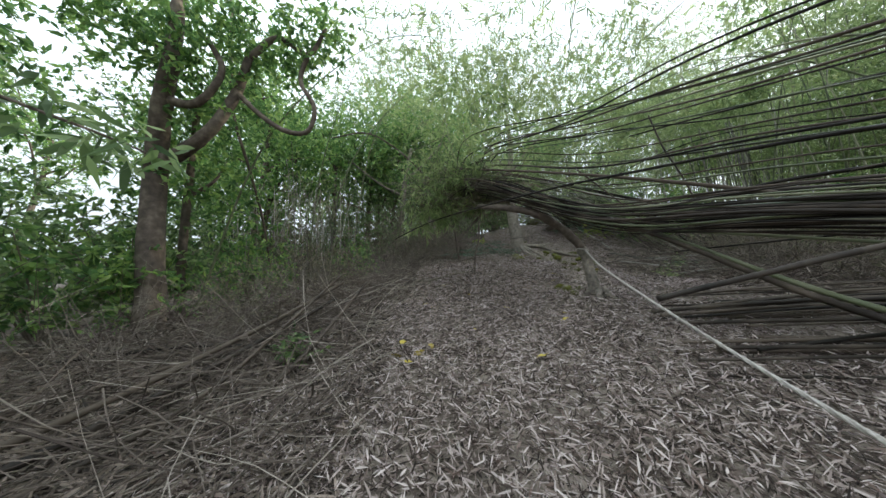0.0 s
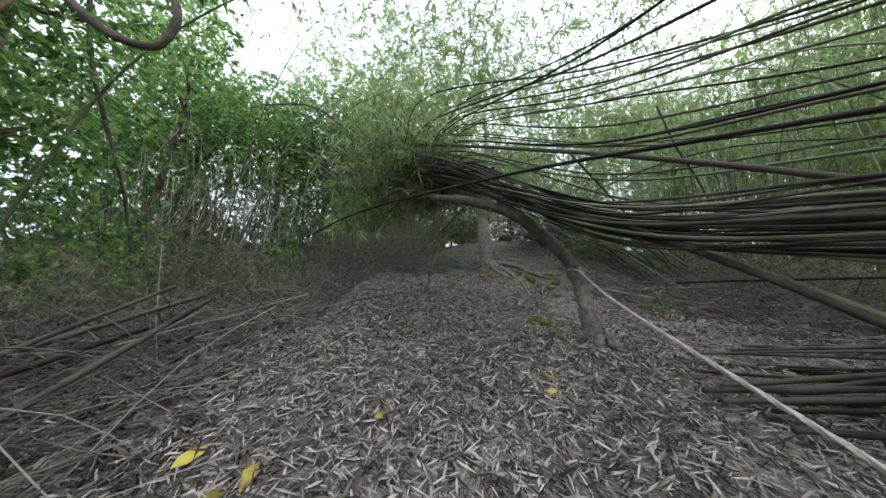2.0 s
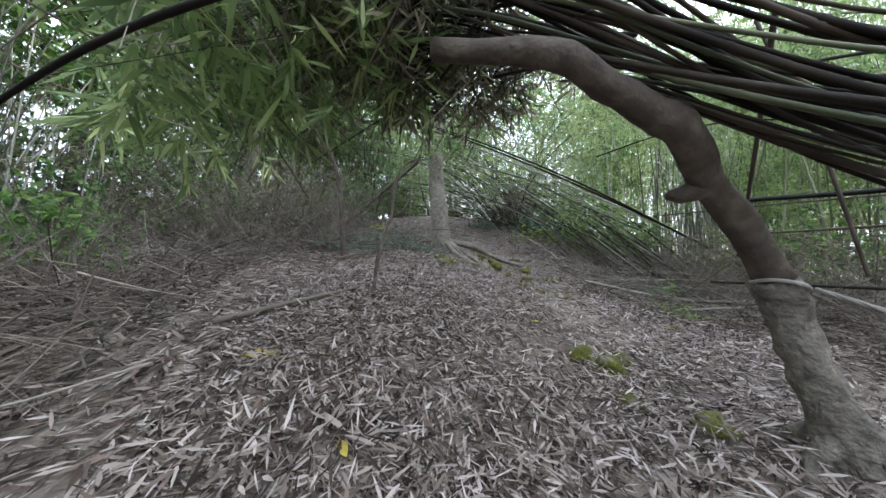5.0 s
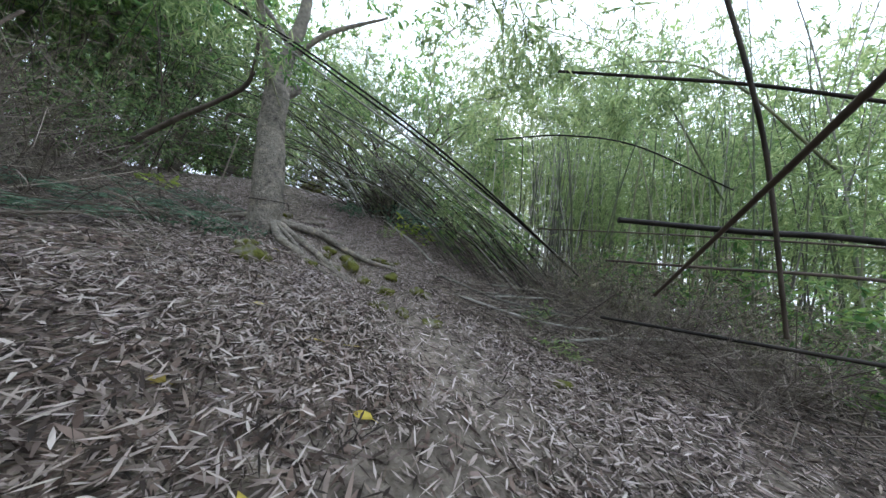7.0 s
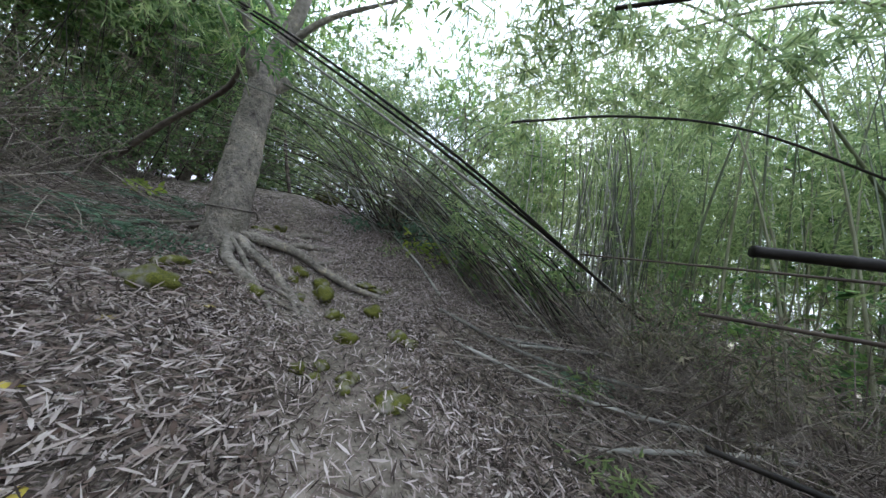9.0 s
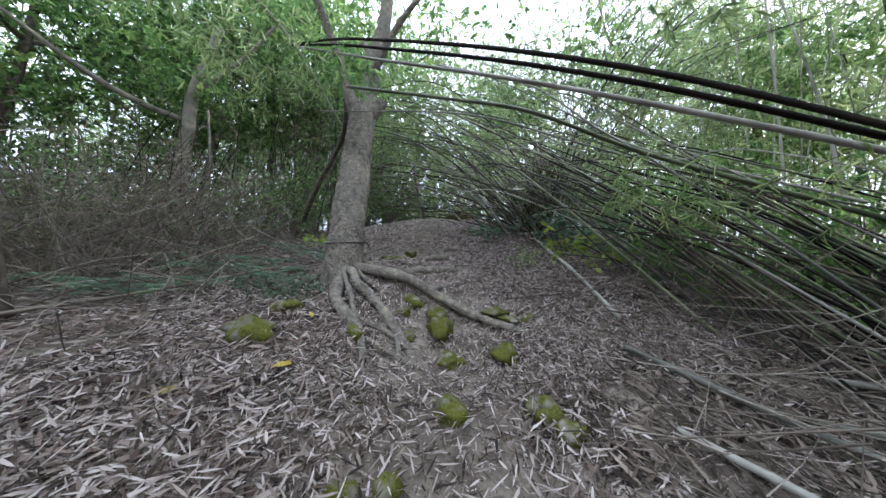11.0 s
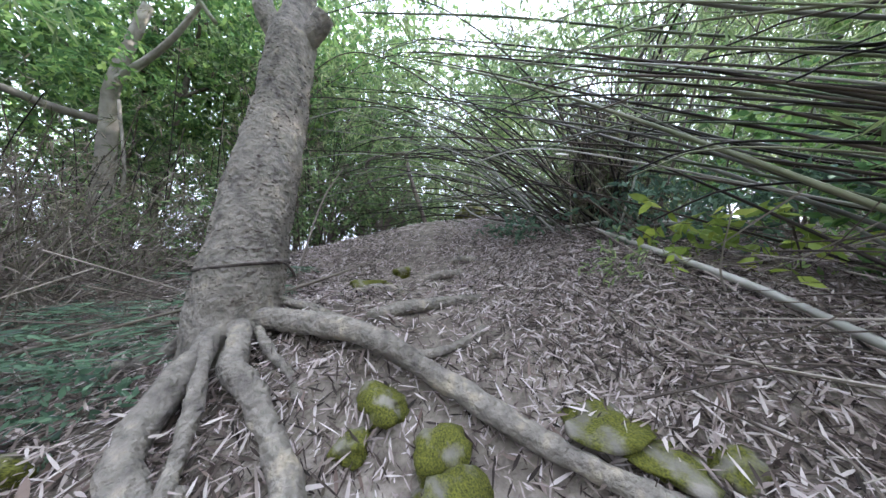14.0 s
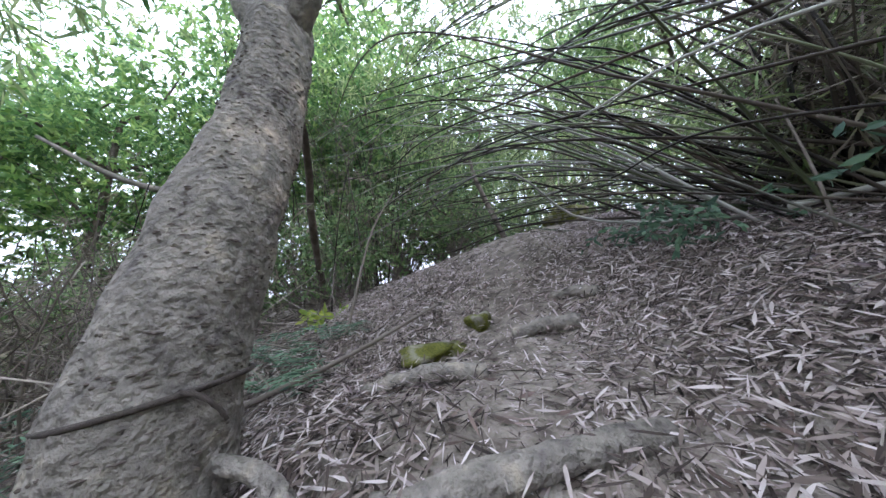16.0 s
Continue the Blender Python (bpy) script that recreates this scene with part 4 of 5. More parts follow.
spread_stand(local_stand("tall bamboo stand with high light foliage", 10, (7, 11), 1.2, 850, 0.2),
             [(0.4, 18.0, 0, 1.0), (-2.2, 17.0, 90, 1.0), (-4.5, 20.0, 300, 1.1), (5.5, 20.5, 20, 1.1), (12.5, 16.0, 140, 1.1), (17.0, 15.0, 60, 1.2), (22.0, 7.0, 250, 1.3), (16.5, 1.5, 30, 1.1), (9.0, 22.0, 100, 1.2), (13.2, 8.2, 70, 1.0), (14.6, 11.2, 190, 1.15), (12.6, 3.2, 240, 1.0), (15.2, 6.0, 310, 1.15), (11.6, 12.2, 20, 0.95), (17.5, 9.5, 130, 1.3), (14.5, 14.5, 280, 1.2), (15.0, -0.5, 160, 1.15), (8.6, 17.0, 45, 1.0), (-8.2, 17.0, 200, 1.1), (-7.5, 12.6, 330, 0.95)])


# culms lying about, each a thing of its own
def pole(pts, r0, r1, label, mat=CULM_OLD, name="bamboo_pole", group=""):
    ob = tagged(new(name, raw_mesh(name, *culm(pts, r0, r1), mat, True)), label, "bamboo pole", group)
    return ob


for pts, r0, r1 in (([gz(-3.4, 1.2, 0.12), gz(-2.6, 2.2, 0.2), gz(-2.0, 3.6, 0.35), (-1.75, 5.0, 1.38)], 0.032, 0.02),
                    ([gz(-3.2, 1.1, 0.05), gz(-2.5, 2.05, 0.12), gz(-1.9, 3.3, 0.25), gz(-1.6, 4.2, 0.35)], 0.035, 0.02),
                    ([gz(-2.5, 1.45, 0.03), gz(-2.0, 2.3, 0.12), gz(-1.75, 3.2, 0.35), (-1.6, 4.4, 1.5)], 0.022, 0.015),
                    ([gz(-1.55, 2.45, 0.03), gz(-1.35, 3.1, 0.2), (-1.1, 4.1, 1.42)], 0.024, 0.017),
                    ([gz(-4.4, 3.3, 0.12), gz(-2.9, 3.35, 0.14), gz(-1.5, 3.2, 0.06)], 0.02, 0.015),
                    ([gz(-4.6, 1.5, 0.04), gz(-3.6, 2.4, 0.08), gz(-2.6, 3.1, 0.1)], 0.028, 0.02)):
    pole(pts, r0, r1, "fallen brown bamboo pole lying in the brush", CULM_OLD, group="fallen poles in the brush")
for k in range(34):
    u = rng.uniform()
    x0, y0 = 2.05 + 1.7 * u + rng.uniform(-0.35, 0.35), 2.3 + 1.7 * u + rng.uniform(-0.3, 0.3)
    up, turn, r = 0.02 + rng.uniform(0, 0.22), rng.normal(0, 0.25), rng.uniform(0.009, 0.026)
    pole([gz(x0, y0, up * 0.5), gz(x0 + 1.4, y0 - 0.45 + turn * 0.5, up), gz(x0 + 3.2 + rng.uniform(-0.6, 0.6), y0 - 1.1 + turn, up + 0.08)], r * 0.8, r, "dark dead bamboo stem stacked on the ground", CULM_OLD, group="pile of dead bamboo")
pole([(1.46, 1.92, 1.36), (2.1, 1.8, 1.53), (2.74, 1.68, 1.69), (4.5, 1.3, 2.1)], 0.019, 0.026, "broken brown bamboo pole jutting from the pile")
for pts, r in (([(4.76, 5.51, 2.84), (5.2, 4.6, 2.85), (5.6, 3.7, 2.86), (7.0, 1.5, 2.7)], 0.032), ([(6.08, 5.8, 2.59), (6.0, 4.7, 2.6), (5.95, 3.6, 2.61), (6.4, 1.5, 2.5)], 0.02),
               ([(4.77, 6.34, 4.76), (5.15, 5.3, 4.55), (5.51, 4.33, 4.33), (6.4, 2.5, 3.9)], 0.02), ([(4.65, 4.45, 1.99), (4.38, 4.63, 3.10), (4.20, 4.78, 3.72), (4.11, 4.97, 4.49)], 0.016),
               ([(4.39, 5.16, 2.14), (4.06, 5.03, 2.31), (3.14, 4.68, 2.78), (2.30, 4.37, 3.20)], 0.014), ([(5.0, 5.6, 1.85), (5.1, 4.4, 1.9), (5.3, 3.2, 1.95)], 0.018),
               ([(4.6, 7.0, 3.9), (5.6, 6.4, 4.35), (6.6, 5.6, 4.5), (8.0, 4.4, 4.2)], 0.013), ([(6.2, 6.9, 3.05), (5.9, 5.0, 2.95), (5.6, 3.0, 2.8)], 0.012)):
    pole(pts, r * 0.85, r, "dark bamboo pole hung up in the thicket", CULM_OLD, group="poles hung in the thicket")
for x, y, dx, dy, r in ((6.2, 7.5, 1.8, -1.0, 0.022), (6.0, 7.7, 2.0, -1.3, 0.018), (6.5, 7.9, 1.6, -0.9, 0.02), (5.4, 8.3, 1.5, -2.2, 0.024), (5.2, 7.7, 1.7, -2.4, 0.02), (5.5, 6.2, 1.6, -1.2, 0.02)):
    pole([gz(x, y, 0.05), gz(x + dx / 2, y + dy / 2, 0.09), gz(x + dx, y + dy, 0.12)], r, r, "dead bamboo stem lying beside the trail", CULM_GREY, group="stems beside the trail")
pole([gz(5.75, 10.75, 0.08), gz(5.65, 10.0, 0.08), gz(5.6, 9.3, 0.09), gz(5.6, 8.6, 0.06)], 0.019, 0.021, "grey bamboo pole lying down the bank", CULM_GREY)
for x, y in ((5.55, 11.0), (5.9, 10.6)):
    pole([gz(x, y, 0.1), gz(x + 0.5, y - 0.2, 0.12), gz(x + 1.0, y - 0.45, 0.1)], 0.02, 0.02, "short pale bamboo pole on the bank", CULM_GREY)


def branch(name, label, pts, r0, r1, mat=BARK_DARK, n=26, category="branch"):
    return tagged(new(name, raw_mesh(name, *tube(curve(pts, n), np.linspace(r0, r1, n), 10, 0.03, lump=0.35, lump_scale=9), mat, True)), label, category)


branch("root_step", "half-buried root crossing the trail as a step", [gz(3.6, 9.72, 0.0), gz(3.95, 9.85, 0.04), gz(4.35, 10.02, 0.0)], 0.045, 0.04, BARK)
branch("root_step", "half-buried root crossing the trail as a step", [gz(3.2, 10.35, 0.0), gz(3.5, 10.42, 0.05), gz(3.8, 10.5, 0.0)], 0.05, 0.045, BARK)
branch("root_step", "short root stub across the trail", [gz(3.95, 11.0, 0.0), gz(4.15, 10.96, 0.05), gz(4.36, 10.91, 0.03)], 0.05, 0.05, BARK)
branch("root_step", "short root stub across the trail", [gz(4.25, 11.3, 0.0), gz(4.4, 11.22, 0.04), gz(4.55, 11.16, 0.0)], 0.04, 0.04, BARK)
branch("sapling_stem", "thin crooked dark sapling stem beside the mound", [gz(0.9, 6.78, -0.03), (0.93, 6.8, 1.9), (1.05, 6.88, 2.35), (1.06, 6.92, 2.7), (1.2, 6.95, 3.0), (1.5, 7.0, 3.15)], 0.022, 0.008)
branch("sapling_stem", "forked twig of the sapling", [(1.04, 6.87, 2.3), (1.2, 6.9, 2.45), (1.3, 7.0, 2.75)], 0.01, 0.005)
branch("hanging_vine", "long dark liana hanging from the canopy", [(-4.5, 5.7, 7.6), (-4.5, 5.75, 6.6), (-4.6, 6.0, 5.2), (-4.3, 6.1, 4.0), (-4.25, 6.6, 2.8), gz(-4.3, 7.2, 0.0)], 0.035, 0.025)
branch("dead_stick", "pale thin stick leaning under the trees", [gz(2.5, 11.2, 0.0), (2.63, 11.5, 3.5), (2.74, 11.9, 4.1)], 0.014, 0.007, TWIG)
branch("dark_stem", "dark curved bough leaning beside the large tree", [gz(0.9, 12.9, -0.03), (1.24, 12.49, 3.1), (1.83, 11.6, 3.8), (2.3, 11.0, 4.3), (2.5, 10.55, 4.6), (2.45, 10.3, 5.3)], 0.05, 0.025)
branch("broken_stump", "broken upright stump with a snapped top", [gz(3.95, 13.3, -0.03), (3.85, 13.4, 3.9), (3.6, 13.6, 4.7), (3.5, 13.7, 5.2)], 0.05, 0.035, BARK_DARK)
branch("broken_stump", "snapped bough hanging from the stump", [(3.5, 13.7, 5.2), (3.1, 13.6, 5.1), (2.7, 13.6, 4.95), (2.75, 13.6, 4.5), (3.0, 13.5, 4.2)], 0.04, 0.015, BARK_DARK)
branch("curved_branch", "thin dark twisting branch", [(-3.4, 9.6, 4.0), (-2.9, 9.9, 3.9), (-2.6, 10.3, 3.75), (-2.3, 10.4, 4.1), (-2.0, 10.5, 3.9)], 0.02, 0.01)
branch("curved_branch", "thin bough arching across the clearing", [(-3.2, 8.0, 5.6), (-2.0, 8.2, 5.8), (-0.6, 8.4, 4.8), (0.4, 8.6, 3.4), gz(0.7, 8.8, 0.0)], 0.018, 0.035)
branch("fallen_branch", "grey dead branch on the mound", [gz(-0.3, 6.3, 0.05), gz(0.3, 6.6, 0.08), gz(0.8, 7.0, 0.05)], 0.022, 0.012, TWIG)
branch("fallen_branch", "grey dead branch on the mound", [gz(0.6, 8.6, 0.08), gz(1.4, 9.3, 0.1), gz(2.2, 10.2, 0.12)], 0.018, 0.01, TWIG)
branch("fallen_branch", "grey dead branch by the large tree", [gz(2.0, 9.9, 0.06), gz(2.8, 10.6, 0.1), gz(3.3, 11.4, 0.08)], 0.02, 0.012, TWIG)


# ---- trees and shrubs round the place ----
def leafy_tree(name, label, height, crown, leaf, bark, n, size=((0.09, 0.16), (0.04, 0.07)), r=0.12, bend=0.4, limbs=5):
    tree = thing(name, label, "tree")
    top = np.array((bend, bend * 0.5, height * 0.72))
    line = curve([(0, 0, -0.2), (bend * 0.1, 0, height * 0.2), (bend * 0.6, bend * 0.2, height * 0.45), top], 20)
    part("trunk", raw_mesh("trunk", *tube(line, np.linspace(r, r * 0.5, 20), 12, 0.05), bark, True), tree)
    cen = []
    for k in range(limbs):
        a = k * 2 * math.pi / limbs + rng.uniform(-0.4, 0.4)
        s = line[rng.integers(9, 20)]
        e = s + np.array((math.cos(a), math.sin(a), 0)) * crown[0] * rng.uniform(0.6, 1.0) + (0, 0, rng.uniform(0.1, 0.35) * height)
        m = (s + e) / 2 + rng.normal(0, 0.15, 3) * crown[0] * 0.6
        part("limb", raw_mesh("limb", *tube(curve([s, m, e], 12), np.linspace(r * 0.45, r * 0.12, 12), 8, 0.06), bark, True), tree)
        cen.append(blob(e, (crown[0] * 0.6, crown[0] * 0.6, crown[1] * 0.55), n // limbs))
        cen.append(blob(m, (crown[0] * 0.5, crown[0] * 0.5, crown[1] * 0.5), n // limbs // 2))
        lowz = rng.uniform(0.12, 0.5) * height
        cen.append(blob((math.cos(a) * 0.9, math.sin(a) * 0.9, lowz), (0.9, 0.9, 0.8), n // limbs // 3))
    part("crown", raw_mesh("crown", *sprays(np.concatenate(cen), 9, *size, 0.5, 0.3, far=True), leaf), tree)
    return tree


def shrub(name, label, leaf, radii, n, size=((0.06, 0.12), (0.025, 0.05)), stems=14, mat=TWIG, per=8):
    ob = thing(name, label, "shrub")
    for _ in range(stems):
        a = rng.uniform(0, 6.28)
        e = np.array((math.cos(a) * radii[0], math.sin(a) * radii[1], radii[2] * 1.6)) * rng.uniform(0.4, 1.0)
        stem = tube(curve([(0, 0, -0.1), e * (0.35, 0.35, 0.5) + rng.normal(0, 0.05, 3), e], 7), np.linspace(0.012, 0.004, 7) * min(1.0, radii[2] * 1.5), 5, cap=False)
        part("stem", raw_mesh("stem", *stem, mat), ob)
    c = blob((0, 0, radii[2]), radii, n, 0.1)
    part("foliage", raw_mesh("foliage", *sprays(c[c[:, 2] > 0.02], per, *size, 0.35, 0.2), leaf), ob)
    return ob


T1 = leafy_tree("woodland_tree", "slender tree with light green foliage", 8.0, (2.3, 2.0), LEAF_TREE, BARK_DARK, 520, ((0.12, 0.21), (0.055, 0.095)))
T2 = leafy_tree("woodland_tree", "bushy tree with dark green foliage", 6.5, (2.2, 2.2), LEAF_DARK, BARK_DARK, 460, ((0.11, 0.19), (0.05, 0.085)), limbs=6, r=0.1)
T3 = leafy_tree("woodland_tree", "tall tree with spreading light foliage", 10.0, (2.8, 2.2), LEAF_TREE, BARK_DARK, 600, ((0.13, 0.22), (0.06, 0.1)), r=0.16, bend=0.8, limbs=7)


def stand_of(ob, places):
    first = True
    for x, y, rz, s in places:
        m = pose(*gz(x, y, 0.0), 0, 0, rz) @ Matrix.Scale(s, 4)
        if first:
            ob.matrix_basis, first = m, False
        else:
            copy_thing(ob, m).matrix_basis = m


stand_of(T1, [(-6.5, 9.5, 0, 0.9), (-4.8, 12.5, 80, 1.0), (-2.4, 14.6, 10, 0.95), (0.6, 16.6, 130, 1.1), (-5.2, 5.6, 310, 0.8), (-1.5, 16.5, 220, 1.0), (-7.5, 3.0, 300, 0.9), (1.5, 18.5, 20, 0.9), (14, 13, 70, 1.0), (7.0, 18, 100, 1.0), (16, 4, 10, 1.1)])
stand_of(T2, [(-3.2, 14.5, 60, 0.85), (0.2, 16.0, 250, 0.8), (-5.5, 1.0, 200, 0.8), (3.0, 17.5, 10, 0.8), (-3.0, -6, 60, 1.0), (4, -6, 160, 1.0), (2.0, 16.2, 45, 0.7), (-2.3, 13.6, 20, 0.5), (-10.5, 11.5, 100, 1.1), (-8.5, 14.5, 190, 1.0), (-6.0, 18.5, 250, 1.1), (-9.5, 3.0, 320, 1.0), (-2.8, 20.5, 15, 1.1), (4.5, 19.0, 80, 0.9), (8.0, 15.0, 170, 0.8)])
stand_of(T3, [(-7.0, 10.8, 40, 0.85), (-1.0, 17.6, 60, 1.1), (2.2, 20.5, 180, 1.15), (-4.0, 15.6, 300, 0.9), (12, 17, 330, 1.1), (19, 9, 150, 1.2), (-38, 10, 0, 1.6), (-36, 24, 70, 1.6), (-30, 36, 140, 1.6), (-18, 42, 200, 1.6), (-4, 46, 280, 1.6), (12, 46, 10, 1.6), (27, 40, 90, 1.6), (38, 28, 160, 1.6), (44, 12, 230, 1.6), (42, -6, 300, 1.6), (-36, -8, 40, 1.6), (7.5, -3.0, 70, 1.0), (-6, -4, 250, 1.0), (18, 0, 40, 1.1)])

S1 = shrub("shrub", "leafy green undergrowth shrub", LEAF_TREE, (0.9, 0.9, 0.8), 210, ((0.08, 0.15), (0.035, 0.065)))
S2 = shrub("shrub", "dark tangled undergrowth shrub", LEAF_DARK, (1.1, 1.1, 1.0), 230, ((0.07, 0.13), (0.028, 0.055)), 16)
S3 = shrub("shrub", "dry brownish thicket shrub", LEAF_DRYBAMBOO, (1.1, 1.1, 0.9), 230, ((0.09, 0.17), (0.012, 0.022)), 22)
stand_of(S1, [(-4.2, 6.4, 0, 0.9), (-5.4, 5.0, 60, 1.0), (-5.2, 7.5, 130, 1.3), (-2.6, 8.6, 200, 0.8), (-6.3, 4.5, 20, 1.4), (7.4, 10.3, 100, 0.9), (8.3, 8.6, 30, 0.9), (9.0, 6.0, 220, 1.0), (-7.0, 12.0, 75, 1.4), (10, 11, 0, 1.2), (7.2, 3.0, 40, 1.0), (9.2, 4.2, 90, 1.2)])
stand_of(S2, [(-6.2, 3.2, 50, 1.0), (-6.0, 5.5, 120, 1.2), (-0.4, 14.2, 90, 1.0), (1.2, 13.3, 190, 0.9), (-7.5, 8.5, 10, 1.5), (2.2, 15.8, 60, 1.1), (1.0, 12.6, 20, 0.7), (2.0, 13.4, 110, 0.9), (3.0, 14.0, 200, 0.8), (-1.4, 11.4, 300, 0.6), (-5.0, 14.0, 270, 1.3), (0.0, 11.9, 140, 0.6), (3.2, 15.5, 30, 1.0), (-8.0, 5.0, 200, 1.5), (6.2, 15.5, 60, 1.2), (-4.8, 0.5, 60, 1.0), (-9.0, 9.5, 20, 1.6), (-10.0, 6.5, 110, 1.7), (-9.0, 12.5, 200, 1.5), (-3.4, 17.5, 40, 1.5), (0.8, 17.5, 130, 1.5), (3.9, 17.0, 220, 1.3), (5.0, 17.2, 310, 1.3), (-11.0, 2.5, 60, 1.7), (-2.6, 11.6, 70, 1.0), (-3.8, 12.6, 160, 1.2), (-1.6, 11.2, 250, 0.7), (-4.6, 11.4, 340, 1.2), (7.6, 14.0, 20, 1.2), (9.0, 12.4, 140, 1.3), (7.8, 12.4, 250, 1.0)])
stand_of(S3, [(-3.4, 7.2, 0, 0.9), (-2.4, 6.4, 80, 0.6), (-4.6, 8.6, 170, 1.0), (-1.4, 12.0, 260, 0.8), (-0.6, 10.9, 30, 0.75), (0.2, 11.9, 300, 0.7), (-1.6, 9.9, 90, 0.7), (0.4, 13.0, 40, 0.9), (1.9, 14.2, 120, 1.0), (6.6, 5.6, 10, 0.7), (7.4, 6.4, 90, 0.8), (6.4, 4.0, 200, 0.7), (-2.9, 4.2, 300, 0.6), (2.9, 14.4, 280, 0.9), (7.9, 4.8, 30, 0.9), (-6.8, 10.8, 60, 1.3), (5.4, 14.6, 20, 0.9), (-2.0, 12.2, 40, 1.1), (-3.2, 11.0, 130, 1.0), (-0.4, 9.9, 210, 0.8)])


def dead_brush():
    ob = thing("dead_brush", "leafless tangle of thin grey dead stems", "dead shrub", "dead brush in the hollow")
    for k in range(26):
        a = rng.uniform(0, 6.28)
        e = np.array((math.cos(a), math.sin(a), 0)) * rng.uniform(0.3, 1.1) + (0, 0, rng.uniform(0.3, 1.3))
        b = np.array((rng.normal(0, 0.15), rng.normal(0, 0.15), -0.05))
        stem = [tube(curve([b, (b + e) / 2 + rng.normal(0, 0.12, 3), e], 7), np.linspace(0.007, 0.002, 7), 4, cap=False)]
        for _ in range(4):
            s0 = b + (e - b) * rng.uniform(0.3, 0.95)
            stem.append(tube(np.array((s0, s0 + rng.normal(0, 0.12, 3), s0 + rng.normal(0, 0.3, 3))), (0.003, 0.0025, 0.0012), 3, cap=False))
        part("stem", raw_mesh("stem", *join(stem), TWIG), ob)
    return ob


stand_of(dead_brush(), [(6.0, 5.4, 0, 0.8), (6.8, 5.0, 70, 0.9), (6.4, 6.2, 150, 0.8), (7.2, 6.0, 220, 1.0), (7.6, 7.0, 300, 0.9), (8.2, 6.0, 20, 1.0), (6.2, 4.2, 100, 0.9), (7.2, 4.2, 190, 1.0), (5.6, 4.4, 250, 0.7), (8.0, 7.8, 45, 0.8), (6.9, 8.6, 120, 0.7),
                        (-2.6, 3.4, 0, 0.7), (-3.2, 4.6, 80, 0.9), (-2.3, 5.0, 160, 0.7), (-1.6, 6.0, 240, 0.7), (-2.6, 6.6, 310, 0.9), (-3.8, 3.2, 30, 0.9), (-1.4, 7.4, 110, 0.7), (-0.6, 8.6, 190, 0.7), (0.4, 9.6, 270, 0.7), (-0.8, 10.2, 350, 0.9), (1.0, 10.9, 60, 0.7), (0.2, 11.4, 140, 0.9), (-4.6, 2.0, 200, 0.8), (-1.8, 9.2, 15, 0.8), (1.4, 12.4, 95, 0.8), (6.6, 10.6, 0, 0.7), (7.0, 9.4, 130, 0.8), (0.3, 9.7, 0, 1.3), (-0.3, 10.5, 60, 1.5), (0.8, 10.3, 130, 1.2), (-0.9, 9.5, 200, 1.4), (-1.4, 10.6, 260, 1.6), (0.0, 11.2, 330, 1.4), (-2.2, 8.0, 20, 1.2), (-3.2, 6.0, 100, 1.2)])


def drooping_branch():
    ob = thing("drooping_branch", "overhanging branch with long dark drooping leaves", "branch")
    pts = curve([(-4.6, 1.2, 3.3), (-3.4, 1.6, 2.95), (-2.5, 1.9, 2.62), (-2.1, 2.05, 2.45)], 14)
    part("twig", raw_mesh("twig", *tube(pts, np.linspace(0.02, 0.006, 14), 7, 0.05), BARK_DARK, True), ob)
    n = 90
    base = pts[rng.integers(3, 14, n)] + rng.normal(0, 0.09, (n, 3))
    way = rng.normal(size=(n, 3)) * (0.7, 0.7, 0.35) + (0, 0, -0.55)
    part("leaf_spray", raw_mesh("leaf_spray", *leaves(base, way, rng.uniform(0.16, 0.28, n), rng.uniform(0.04, 0.06, n), 0.3), LEAF_DARK), ob)


drooping_branch()


def gnarled_tree():
    tree = thing("gnarled_tree", "dark twisted tree with thick crooked limbs", "tree")
    base = np.array(gz(-8.0, 7.6, -1.0))
    for nm, pts, r0, r1 in (("trunk", [base, (-8.2, 7.7, 2.6), (-8.2, 7.7, 4.6), (-7.5, 7.1, 6.2), (-7.0, 6.8, 7.4), (-6.9, 6.8, 9.0)], 0.34, 0.14),
                            ("limb", [(-8.1, 7.6, 4.7), (-7.0, 7.3, 5.0), (-6.2, 7.2, 5.6), (-5.6, 7.2, 6.6), (-5.3, 7.2, 7.6)], 0.2, 0.1),
                            ("limb", [(-7.4, 7.1, 6.3), (-6.4, 6.9, 6.1), (-5.7, 6.8, 6.9), (-6.1, 6.8, 7.8)], 0.12, 0.06),
                            ("limb", [(-5.6, 7.2, 6.6), (-5.0, 7.2, 6.0), (-4.3, 7.2, 5.5), (-3.7, 7.3, 5.5), (-3.5, 7.3, 6.2), (-3.9, 7.3, 7.0), (-3.7, 7.3, 7.8)], 0.07, 0.06),
                            ("limb", [(-5.3, 7.2, 7.6), (-4.5, 7.2, 8.2), (-3.7, 7.3, 7.8), (-3.2, 7.3, 8.6)], 0.09, 0.05)):
        part(nm, raw_mesh(nm, *tube(curve(pts, 26), np.linspace(r0, r1, 26), 12, 0.07), BARK_DARK, True), tree)
    c = np.concatenate([blob((-7, 7, 8.4), (2.2, 1.8, 1.2), 420), blob((-4.3, 7.6, 8.6), (1.9, 1.4, 1.0), 300)])
    part("crown", raw_mesh("crown", *sprays(c, 9, (0.13, 0.24), (0.05, 0.09), 0.6, 0.3), LEAF_TREE), tree)
    tree.matrix_basis = pose(0.0, 0.12, 0.64) @ Matrix.Scale(0.6, 4)


gnarled_tree()


